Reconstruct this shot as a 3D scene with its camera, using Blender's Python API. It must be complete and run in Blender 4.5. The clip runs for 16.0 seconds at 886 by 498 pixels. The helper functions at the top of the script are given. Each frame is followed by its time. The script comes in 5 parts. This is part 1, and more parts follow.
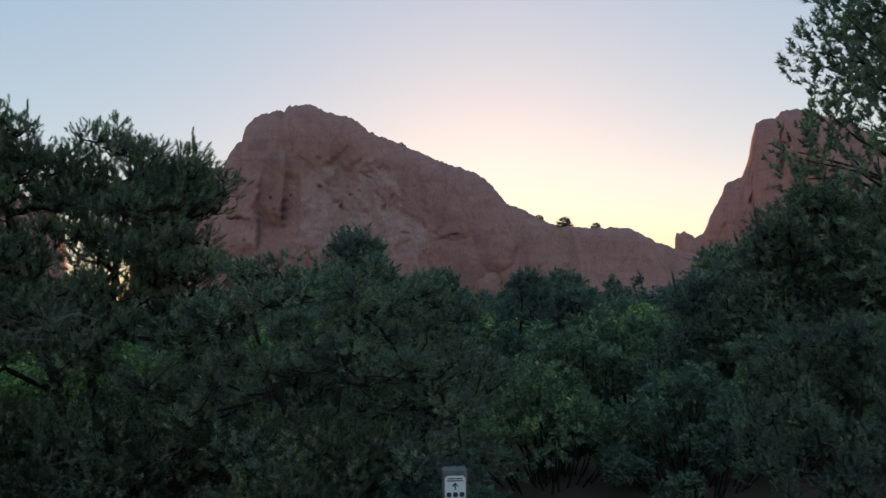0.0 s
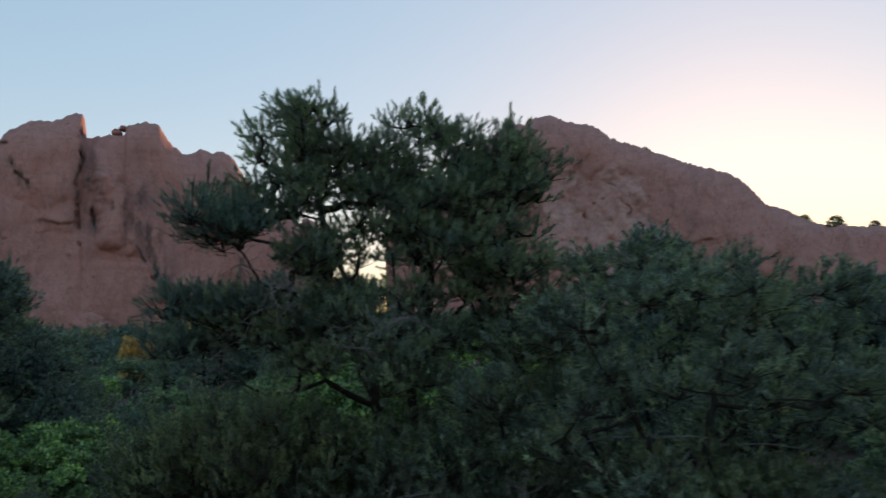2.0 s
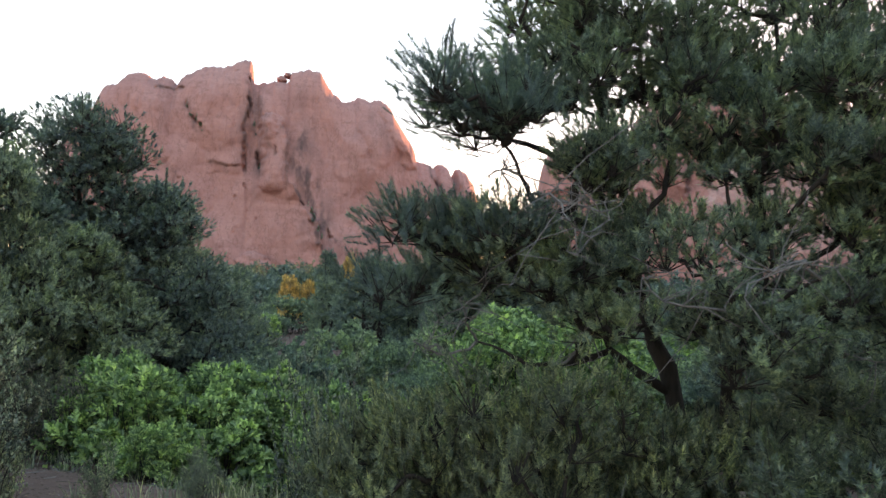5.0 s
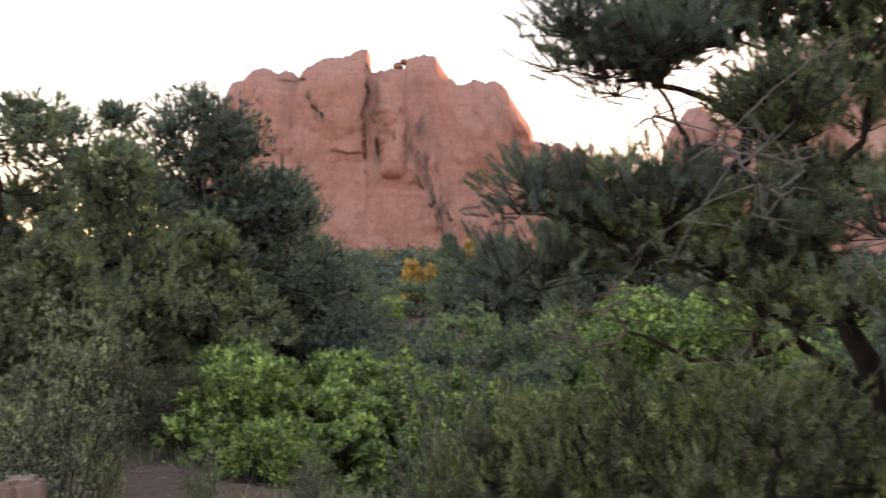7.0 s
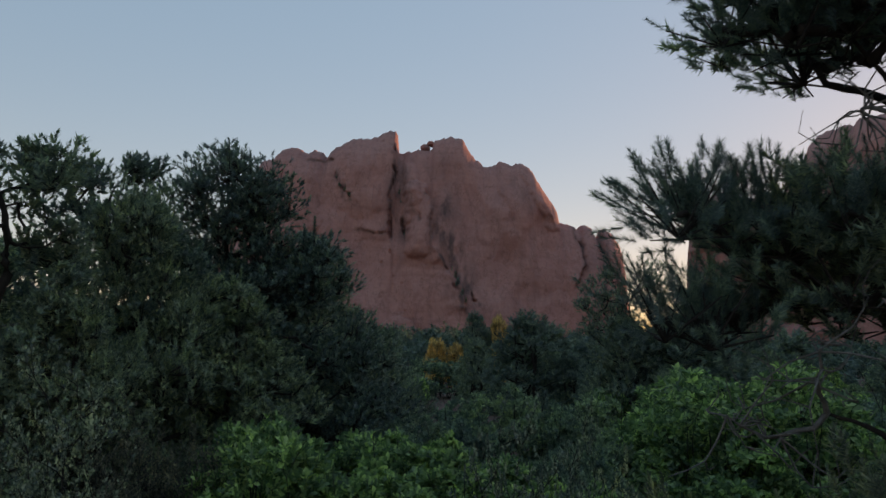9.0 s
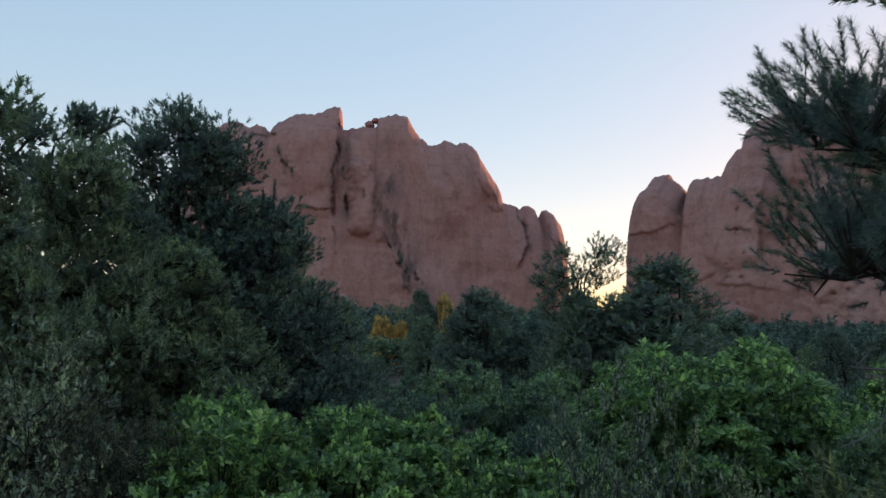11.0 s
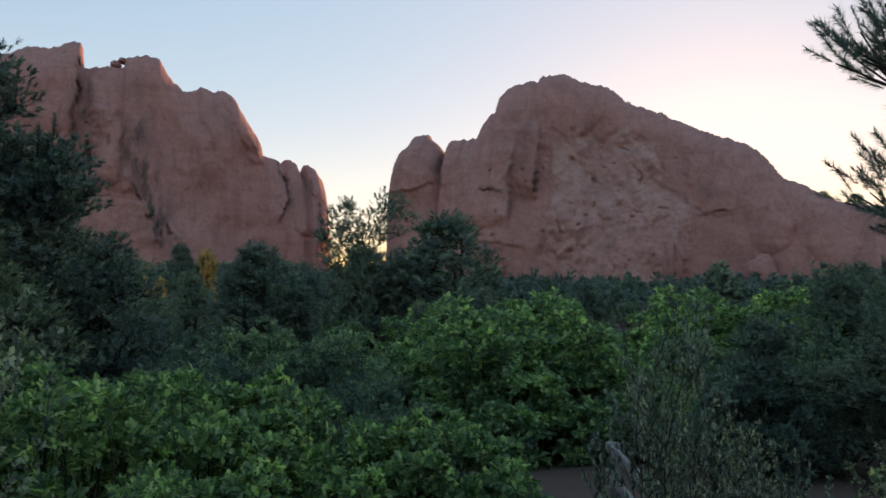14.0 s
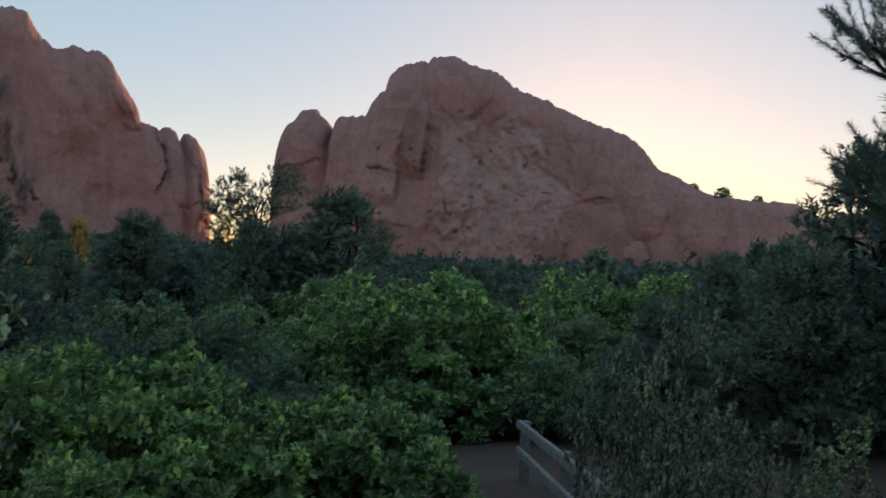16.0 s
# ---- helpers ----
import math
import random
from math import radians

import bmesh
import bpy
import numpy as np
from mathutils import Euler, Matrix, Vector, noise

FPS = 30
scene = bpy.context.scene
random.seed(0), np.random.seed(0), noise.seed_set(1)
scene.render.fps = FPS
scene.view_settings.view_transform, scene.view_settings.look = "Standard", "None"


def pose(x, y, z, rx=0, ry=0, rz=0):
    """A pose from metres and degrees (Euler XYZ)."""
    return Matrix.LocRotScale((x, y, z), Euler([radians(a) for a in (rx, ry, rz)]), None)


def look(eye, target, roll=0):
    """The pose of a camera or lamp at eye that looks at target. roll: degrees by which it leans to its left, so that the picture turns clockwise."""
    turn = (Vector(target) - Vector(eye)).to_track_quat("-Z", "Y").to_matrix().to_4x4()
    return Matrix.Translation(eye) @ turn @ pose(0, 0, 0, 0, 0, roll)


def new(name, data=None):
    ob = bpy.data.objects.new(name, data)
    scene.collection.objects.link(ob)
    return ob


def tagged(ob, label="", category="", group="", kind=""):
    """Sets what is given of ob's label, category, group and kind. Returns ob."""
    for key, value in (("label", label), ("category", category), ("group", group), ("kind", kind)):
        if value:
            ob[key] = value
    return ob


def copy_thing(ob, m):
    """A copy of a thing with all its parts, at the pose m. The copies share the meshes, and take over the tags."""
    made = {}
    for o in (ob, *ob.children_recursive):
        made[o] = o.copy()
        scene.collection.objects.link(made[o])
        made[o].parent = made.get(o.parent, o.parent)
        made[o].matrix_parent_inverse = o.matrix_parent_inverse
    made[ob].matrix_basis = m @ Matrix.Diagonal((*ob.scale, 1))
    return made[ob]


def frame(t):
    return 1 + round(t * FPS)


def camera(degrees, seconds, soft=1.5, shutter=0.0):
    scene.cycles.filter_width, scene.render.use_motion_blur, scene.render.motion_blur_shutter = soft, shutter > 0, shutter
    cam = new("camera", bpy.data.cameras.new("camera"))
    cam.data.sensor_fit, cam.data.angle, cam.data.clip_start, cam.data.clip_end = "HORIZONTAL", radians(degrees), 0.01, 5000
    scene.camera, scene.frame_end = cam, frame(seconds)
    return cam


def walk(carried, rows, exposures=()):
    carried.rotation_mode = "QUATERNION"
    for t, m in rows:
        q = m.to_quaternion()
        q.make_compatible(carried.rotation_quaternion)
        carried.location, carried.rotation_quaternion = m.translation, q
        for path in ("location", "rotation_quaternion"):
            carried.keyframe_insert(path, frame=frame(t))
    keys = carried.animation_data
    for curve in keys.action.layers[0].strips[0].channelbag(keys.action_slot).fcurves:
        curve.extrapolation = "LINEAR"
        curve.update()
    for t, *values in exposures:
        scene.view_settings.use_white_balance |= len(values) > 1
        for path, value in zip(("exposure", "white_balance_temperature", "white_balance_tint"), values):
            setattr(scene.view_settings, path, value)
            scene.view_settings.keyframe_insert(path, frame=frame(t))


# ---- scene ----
# ---------------------------------------------------------------- camera
cam = camera(58.1, 16.0, soft=1.5, shutter=0.35)
PATH = [
    (0, (-0.28, 1.39, 1.665), (-0.281, 3.387, 1.776), -2.4),
    (0.5, (-0.556, 1.848, 1.661), (-0.627, 3.843, 1.791), -2.3),
    (1, (-0.881, 2.378, 1.671), (-1.146, 4.354, 1.824), -2.0),
    (1.5, (-1.471, 2.912, 1.629), (-1.894, 4.86, 1.796), -2.0),
    (2, (-1.931, 3.322, 1.601), (-2.52, 5.226, 1.769), -3.1),
    (2.5, (-2.571, 3.792, 1.565), (-3.298, 5.648, 1.731), -2.5),
    (3, (-3.097, 4.153, 1.602), (-3.925, 5.969, 1.73), -1.6),
    (3.5, (-3.579, 4.768, 1.538), (-4.498, 6.541, 1.648), 0.5),
    (4, (-3.99, 5.21, 1.514), (-4.918, 6.979, 1.605), 0.8),
    (6.5, (-4.85, 6.49, 1.51), (-5.836, 8.23, 1.534), -1.5),
    (7, (-5.05, 6.69, 1.49), (-6.235, 8.301, 1.509), -1.1),
    (7.5, (-5.275, 6.822, 1.338), (-6.565, 8.349, 1.415), -0.8),
    (8, (-5.557, 7.247, 1.294), (-6.835, 8.767, 1.529), -1.4),
    (8.5, (-5.932, 7.472, 1.334), (-7.18, 9.017, 1.57), -0.6),
    (11, (-7.206, 7.925, 1.166), (-8.314, 9.582, 1.336), 0.5),
    (11.5, (-7.53, 7.994, 1.13), (-8.577, 9.691, 1.289), 1.0),
    (12, (-7.841, 7.982, 1.119), (-8.83, 9.715, 1.263), 0.3),
    (12.5, (-8.098, 7.948, 1.131), (-8.998, 9.731, 1.256), -0.5),
    (13, (-8.231, 8.059, 1.133), (-9.091, 9.861, 1.25), -0.1),
    (13.5, (-8.378, 8.047, 1.124), (-9.119, 9.902, 1.215), 0.3),
    (14, (-8.574, 7.972, 1.132), (-9.142, 9.889, 1.196), 0.3),
    (14.5, (-8.673, 8.022, 1.122), (-9.152, 9.963, 1.181), 1.0),
    (15, (-8.849, 8.028, 1.128), (-9.203, 9.995, 1.199), 0.9),
    (15.5, (-8.996, 8.036, 1.128), (-9.196, 10.025, 1.189), 1.6),
    (16, (-9.085, 8.022, 1.1), (-9.369, 10.002, 1.117), 2.0),
]
EXPOSURES = [(0.0, 2.3, 8700, 32), (1.4, 2.05, 8700, 32), (2.0, 2.48, 8750, 33), (2.5, 2.7, 8800, 34), (3.5, 3.35, 9300, 37), (4.2, 3.75, 9700, 41), (5.0, 3.95, 10600, 45), (6.5, 4.0, 15200, 58), (7.5, 3.68, 15200, 55), (8.0, 2.95, 14000, 49), (8.5, 2.15, 9900, 42), (9.4, 2.1, 9100, 39), (11.0, 2.62, 8800, 36), (14.5, 2.5, 8900, 35), (15.2, 2.42, 8900, 34), (16.0, 2.33, 8900, 33)]
walk(cam, [(t, look(eye, target, roll)) for t, eye, target, roll in PATH], EXPOSURES)

# ---------------------------------------------------------------- light
SUN_EL, SUN_AZ = 4.6, 3.5          # degrees above the horizon, degrees right of +y
world = bpy.data.worlds.new("sky")
scene.world = world
world.use_nodes = True
wn = world.node_tree
sky = wn.nodes.new("ShaderNodeTexSky")
sky.sky_type, sky.sun_disc = "NISHITA", False
sky.sun_elevation, sky.sun_rotation = radians(SUN_EL), radians(SUN_AZ)
sky.altitude, sky.air_density, sky.dust_density, sky.ozone_density = 1900, 1.0, 0.7, 2.0
sky_gamma = wn.nodes.new("ShaderNodeGamma")      # compresses the sky's brightness range
sky_gamma.inputs["Gamma"].default_value = 0.25
wn.links.new(sky.outputs[0], sky_gamma.inputs["Color"])
depth = wn.nodes.new("ShaderNodeHueSaturation")
depth.inputs["Saturation"].default_value = 2.7
wn.links.new(sky_gamma.outputs[0], depth.inputs["Color"])
wn.links.new(depth.outputs[0], wn.nodes["Background"].inputs[0])
wn.nodes["Background"].inputs[1].default_value = 0.13

sun_data = bpy.data.lights.new("sun", "SUN")
sun_data.energy, sun_data.angle, sun_data.color = 0.8, radians(0.5), (1.0, 0.62, 0.34)
sun = new("sun", sun_data)
sd = Vector((math.sin(radians(SUN_AZ)) * math.cos(radians(SUN_EL)), math.cos(radians(SUN_AZ)) * math.cos(radians(SUN_EL)), math.sin(radians(SUN_EL))))
sun.matrix_world = look(sd * 100, (0, 0, 0))


# ---------------------------------------------------------------- materials
def material(name, rough=0.9):
    m = bpy.data.materials.new(name)
    m.use_nodes = True
    n, l = m.node_tree.nodes, m.node_tree.links
    b = n["Principled BSDF"]
    b.inputs["Roughness"].default_value = rough
    b.inputs["Specular IOR Level"].default_value = 0.5 if rough < 0.5 else 0.25
    return m, n, l, b


def noise_node(n, l, coord, scale, detail=4, rough=0.55, stretch=(1, 1, 1)):
    mp = n.new("ShaderNodeMapping")
    mp.inputs["Scale"].default_value = stretch
    l.new(coord, mp.inputs["Vector"])
    t = n.new("ShaderNodeTexNoise")
    t.inputs["Scale"].default_value, t.inputs["Detail"].default_value, t.inputs["Roughness"].default_value = scale, detail, rough
    l.new(mp.outputs[0], t.inputs["Vector"])
    return t.outputs["Fac"]


def ramp(n, l, fac, stops):
    r = n.new("ShaderNodeValToRGB")
    e = r.color_ramp.elements
    while len(e) < len(stops):
        e.new(0.5)
    for el, (p, c) in zip(e, stops):
        el.position, el.color = p, (*c, 1)
    l.new(fac, r.inputs[0])
    return r.outputs["Color"]


def mix(n, l, fac, a, b, kind="MIX"):
    x = n.new("ShaderNodeMix")
    x.data_type, x.blend_type = "RGBA", kind
    for value, i in ((fac, 0), (a, 6), (b, 7)):
        if isinstance(value, (int, float)):
            x.inputs[i].default_value = value
        elif isinstance(value, tuple):
            x.inputs[i].default_value = (*value, 1)
        else:
            l.new(value, x.inputs[i])
    return x.outputs[2]


def bump(n, l, b, height, strength, dist):
    k = n.new("ShaderNodeBump")
    k.inputs["Strength"].default_value, k.inputs["Distance"].default_value = strength, dist
    l.new(height, k.inputs["Height"])
    l.new(k.outputs[0], b.inputs["Normal"])


def sandstone(name, pale=False):
    """Red sandstone with bedding, streaks, joints, dark varnish and painted crack shade; pale: bleached where the mesh
    says so.
    """
    m, n, l, b = material(name, 0.95)
    co = n.new("ShaderNodeTexCoord").outputs["Object"]
    big = noise_node(n, l, co, 0.045, 5)
    streak = noise_node(n, l, co, 0.3, 6, 0.65, (1, 1, 0.14))
    bed = noise_node(n, l, co, 0.5, 5, 0.6, (0.12, 0.12, 1))
    grain = noise_node(n, l, co, 0.9, 10, 0.75)
    joint = noise_node(n, l, co, 0.13, 7, 0.62, (1, 1, 0.45))
    col = ramp(n, l, big, [(0.3, (0.4, 0.168, 0.148)), (0.55, (0.47, 0.205, 0.182)), (0.75, (0.51, 0.245, 0.215))])
    col = mix(n, l, 0.4, col, ramp(n, l, streak, [(0.34, (0.28, 0.115, 0.1)), (0.5, (0.46, 0.2, 0.175)), (0.7, (0.54, 0.265, 0.225))]))
    col = mix(n, l, 0.22, col, ramp(n, l, bed, [(0.36, (0.29, 0.12, 0.105)), (0.5, (0.47, 0.21, 0.18)), (0.68, (0.55, 0.28, 0.235))]))
    col = mix(n, l, 0.27, col, ramp(n, l, grain, [(0.32, (0.25, 0.105, 0.09)), (0.5, (0.47, 0.21, 0.18)), (0.7, (0.58, 0.31, 0.26))]))
    varnish_shade = ramp(n, l, noise_node(n, l, co, 0.075, 6, 0.6, (1, 1, 0.35)), [(0.52, (0, 0, 0)), (0.68, (1, 1, 1))])
    col = mix(n, l, mix(n, l, 1.0, varnish_shade, (0.42, 0.42, 0.42), "MULTIPLY"), col, (0.24, 0.12, 0.115))
    seam = ramp(n, l, joint, [(0.484, (0, 0, 0)), (0.498, (0.5, 0.5, 0.5)), (0.512, (0, 0, 0))])
    col = mix(n, l, seam, col, (0.19, 0.085, 0.075))
    # real staining together with shade of cracks and recesses, painted as colour
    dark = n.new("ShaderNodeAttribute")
    dark.attribute_name = "varnish_shade"
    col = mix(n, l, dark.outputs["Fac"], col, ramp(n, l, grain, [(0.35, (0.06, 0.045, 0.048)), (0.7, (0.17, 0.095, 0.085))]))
    if pale:
        at = n.new("ShaderNodeAttribute")
        at.attribute_name = "bleached"
        patch = ramp(n, l, noise_node(n, l, co, 0.11, 8, 0.68), [(0.36, (0.08, 0.08, 0.08)), (0.6, (0.52, 0.52, 0.52))])
        col = mix(n, l, mix(n, l, 1.0, at.outputs["Color"], patch, "MULTIPLY"), col, ramp(n, l, grain, [(0.3, (0.46, 0.27, 0.24)), (0.55, (0.58, 0.39, 0.355)), (0.75, (0.66, 0.49, 0.45))]))
    l.new(col, b.inputs["Base Color"])
    bump(n, l, b, mix(n, l, 0.45, grain, bed), 0.6, 0.6)
    return m


def foliage(name, dark, mid, light, sheer=0.35, rough=0.6, vary=1.0):
    """Leaves: each leaf its own shade between three greens, letting some light through."""
    m, n, l, b = material(name, rough)
    isl = n.new("ShaderNodeNewGeometry").outputs["Random Per Island"]
    obr = n.new("ShaderNodeObjectInfo").outputs["Random"]
    col = ramp(n, l, isl, [(0.0, dark), (0.5, mid), (1.0, light)])
    tint = ramp(n, l, obr, [(0.0, (1 - 0.28 * vary, 1 - 0.2 * vary, 1 - 0.12 * vary)), (0.5, (1.0, 0.97, 0.92)), (1.0, (1 + 0.35 * vary, 1 + 0.25 * vary, 1 + 0.05 * vary))])
    col = mix(n, l, 1.0, col, tint, "MULTIPLY")
    clump_shade = noise_node(n, l, n.new("ShaderNodeTexCoord").outputs["Object"], 2.4, 3, 0.6)      # clumpy tint painting lit and shaded heads into the leaf colour
    col = mix(n, l, 1.0, col, ramp(n, l, clump_shade, [(0.36, (0.6, 0.64, 0.72)), (0.5, (1.0, 1.0, 1.0)), (0.66, (1.65, 1.55, 1.25))]), "MULTIPLY")
    l.new(col, b.inputs["Base Color"])
    if sheer:
        tr = n.new("ShaderNodeBsdfTranslucent")
        l.new(mix(n, l, 1.0, col, (1.25, 1.5, 0.95), "MULTIPLY"), tr.inputs[0])
        ms = n.new("ShaderNodeMixShader")
        ms.inputs[0].default_value = sheer
        l.new(b.outputs[0], ms.inputs[1])
        l.new(tr.outputs[0], ms.inputs[2])
        l.new(ms.outputs[0], n["Material Output"].inputs[0])
    return m


def bark(name, a, c, scale=14):
    m, n, l, b = material(name, 0.95)
    co = n.new("ShaderNodeTexCoord").outputs["Object"]
    f = noise_node(n, l, co, scale, 6, 0.65, (1, 1, 0.25))
    l.new(ramp(n, l, f, [(0.3, a), (0.7, c)]), b.inputs["Base Color"])
    bump(n, l, b, f, 0.9, 0.02)
    return m


ROCK_RED = sandstone("red_sandstone")
ROCK_SCAR = sandstone("red_sandstone_with_pale_scar", True)
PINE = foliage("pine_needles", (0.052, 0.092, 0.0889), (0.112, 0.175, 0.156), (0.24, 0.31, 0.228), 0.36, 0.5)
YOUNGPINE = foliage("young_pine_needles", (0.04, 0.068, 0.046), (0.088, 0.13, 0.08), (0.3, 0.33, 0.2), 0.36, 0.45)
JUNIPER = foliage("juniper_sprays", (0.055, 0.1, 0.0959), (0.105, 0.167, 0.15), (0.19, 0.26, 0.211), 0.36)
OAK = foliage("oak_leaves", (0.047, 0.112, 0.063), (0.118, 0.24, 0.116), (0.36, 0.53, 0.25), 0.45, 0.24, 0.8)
# dull grey-green, darkened further to stand in for shade between the oaks
DULL_SHADED = foliage("dull_shaded_leaves", (0.048, 0.093, 0.0819), (0.1, 0.172, 0.14), (0.22, 0.315, 0.234), 0.42, 0.4, 1.2)
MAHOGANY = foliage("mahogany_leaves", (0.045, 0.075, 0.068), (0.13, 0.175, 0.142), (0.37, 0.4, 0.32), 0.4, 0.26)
# brownish mahogany tone, darkened to paint in the shade below the grove
GROVE_SHADED = foliage("grove_shaded_wand_leaves", (0.022, 0.032, 0.0328), (0.06, 0.075, 0.0679), (0.2, 0.2, 0.17), 0.35, 0.4)
# low sunlight put into the leaf colour as gold
SUN_GOLD = foliage("sun_gold_leaves", (0.36, 0.22, 0.1), (0.5, 0.32, 0.15), (0.64, 0.44, 0.22), 0.4)
BARK = bark("dark_bark", (0.012, 0.01, 0.009), (0.04, 0.032, 0.027))
DEADWOOD = bark("grey_dead_wood", (0.11, 0.102, 0.096), (0.23, 0.212, 0.2), 30)
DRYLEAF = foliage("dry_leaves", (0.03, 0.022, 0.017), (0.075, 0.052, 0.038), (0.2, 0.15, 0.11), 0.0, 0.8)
PALEWOOD = bark("pale_weathered_wood", (0.17, 0.15, 0.14), (0.36, 0.325, 0.305), 12)
FENCEWOOD = bark("weathered_fence_wood", (0.13, 0.08, 0.065), (0.33, 0.23, 0.195), 9)


SIGN_WHITE = material("white_sign_enamel", 0.4)[0]
SIGN_WHITE.node_tree.nodes["Principled BSDF"].inputs["Base Color"].default_value = (0.78, 0.79, 0.8, 1)
SIGN_INK = material("dark_sign_ink", 0.5)[0]
SIGN_INK.node_tree.nodes["Principled BSDF"].inputs["Base Color"].default_value = (0.03, 0.04, 0.06, 1)


def soil():
    m, n, l, b = material("red_brown_soil", 0.97)
    co = n.new("ShaderNodeTexCoord").outputs["Object"]
    big, small = noise_node(n, l, co, 0.5, 5), noise_node(n, l, co, 22, 8, 0.7)
    col = ramp(n, l, big, [(0.3, (0.1, 0.05, 0.038)), (0.55, (0.17, 0.08, 0.06)), (0.8, (0.12, 0.085, 0.06))])
    col = mix(n, l, 0.5, col, ramp(n, l, small, [(0.35, (0.06, 0.04, 0.032)), (0.55, (0.11, 0.072, 0.058)), (0.75, (0.2, 0.15, 0.12))]))
    l.new(col, b.inputs["Base Color"])
    bump(n, l, b, small, 0.8, 0.03)
    return m


SOIL = soil()


# ---------------------------------------------------------------- mesh helpers
def part(name, mesh, mat, parent=None, label=""):
    ob = new(name, mesh)
    if mat and not mesh.materials:
        mesh.materials.append(mat)
    if parent:
        ob.parent = parent
    if label:
        ob["label"] = label
    return ob


def mesh_of(name, verts, faces, smooth=False):
    me = bpy.data.meshes.new(name)
    me.from_pydata(verts if isinstance(verts, list) else verts.tolist(), [], faces if isinstance(faces, list) else faces.tolist())
    if smooth:
        me.polygons.foreach_set("use_smooth", [True] * len(me.polygons))
    me.update()
    return me


class Wood:
    """Tapered round branches gathered into one mesh."""

    def __init__(self):
        self.v, self.f = [], []

    def limb(self, pts, radii, sides=6):
        start = len(self.v)
        for i, p in enumerate(pts):
            p = Vector(p)
            a = Vector(pts[min(i + 1, len(pts) - 1)]) - Vector(pts[max(i - 1, 0)])
            q = a.to_track_quat("Z", "Y")
            for k in range(sides):
                t = 2 * math.pi * k / sides
                self.v.append(tuple(p + q @ Vector((radii[i] * math.cos(t), radii[i] * math.sin(t), 0))))
        for i in range(len(pts) - 1):
            for k in range(sides):
                a, b = start + i * sides + k, start + i * sides + (k + 1) % sides
                self.f.append((a, b, b + sides, a + sides))
        self.f.append(tuple(start + (len(pts) - 1) * sides + k for k in range(sides)))

    def curve(self, a, b, r0, r1, rng, bend=0.15, steps=4, sides=5, sag=0.0):
        a, b = np.array(a, float), np.array(b, float)
        ln = np.linalg.norm(b - a)
        off = rng.normal(0, bend * ln / 2, 3)
        pts, rad = [], []
        for i in range(steps + 1):
            t = i / steps
            p = a + (b - a) * t + off * math.sin(math.pi * t) + rng.normal(0, min(0.02, 0.07 * bend) * ln, 3) * (0 < i < steps)
            p[2] -= sag * ln * math.sin(math.pi * t)
            pts.append(tuple(p))
            rad.append(r0 + (r1 - r0) * t)
        self.limb(pts, rad, sides)
        return pts

    def mesh(self, name):
        return mesh_of(name, self.v, self.f, True)


def scatter(tv, tf, pos, axis, scale, rng):
    """Copies of a small template (its own z along axis) as one vertex and face array."""
    n, k = len(pos), len(tv)
    axis = axis / (np.linalg.norm(axis, axis=1, keepdims=True) + 1e-9)
    r = rng.normal(size=(n, 3))
    x = np.cross(r, axis)
    x /= np.linalg.norm(x, axis=1, keepdims=True) + 1e-9
    y = np.cross(axis, x)
    m = np.stack((x, y, axis), 2) * scale[:, None, None]
    v = np.einsum("nij,kj->nki", m, tv) + pos[:, None, :]
    f = [[i + o for i in face] for o in range(0, n * k, k) for face in tf]
    return v.reshape(-1, 3), f


def shoot(rng, count, length=0.045, width=0.004, stem=0.28, bare=0.1):
    """A bottle-brush shoot: needles set all along a slightly bent stem."""
    v, f = [], []
    bend = rng.normal(0, 0.12, 2)
    for i in range(count):
        h = bare + (1 - bare) * (i + rng.uniform(0, 1)) / count
        t = rng.uniform(0, 2 * math.pi)
        up = rng.uniform(0.35, 1.0) + 0.8 * max(0, h - 0.85) / 0.15
        d = np.array([math.cos(t), math.sin(t), up]); d /= np.linalg.norm(d)
        s = np.array([-math.sin(t), math.cos(t), 0]) * width
        b = np.array([bend[0] * h * h * stem, bend[1] * h * h * stem, h * stem])
        e = b + d * length * rng.uniform(0.75, 1.2)
        v += [b - s, b + s, e]
        f.append((3 * i, 3 * i + 1, 3 * i + 2))
    return np.array(v), f


def oak_sprig(rng, leaves=8, size=0.12, fine=True):
    """A twig's end: lobed leaves standing up round it like a loose fan."""
    v, f = [], []
    out = [(0, 0), (0.22, 0.36), (0.11, 0.48), (0.25, 0.72), (0, 1)] if fine else [(0, 0), (0.25, 0.6), (0.0, 1)]
    shape = out + [(-x, y) for x, y in out[-2:0:-1]]
    for i in range(leaves):
        t = 2.4 * i + rng.uniform(-0.4, 0.4)
        el = rng.uniform(0.35, 1.35)
        d = np.array([math.cos(t) * math.cos(el), math.sin(t) * math.cos(el), math.sin(el)])
        s = np.array([-math.sin(t), math.cos(t), rng.uniform(-0.4, 0.4)])
        nrm = np.cross(d, s)
        sc, o = size * rng.uniform(0.65, 1.25), len(v)
        base = np.array([0, 0, 0.09 * i / leaves])
        for x, y in shape:
            v.append(base + d * (0.015 + y * sc) + s * x * sc + nrm * (abs(x) * 0.4 - 0.16 * y * y) * sc)
        k = len(shape)
        if fine:
            h = len(out)
            f.append(tuple(range(o, o + h)))
            f.append((o, *range(o + h - 1, o + k)))
        else:
            f.append((o, o + 1, o + 2, o + 3))
    return np.array(v), f


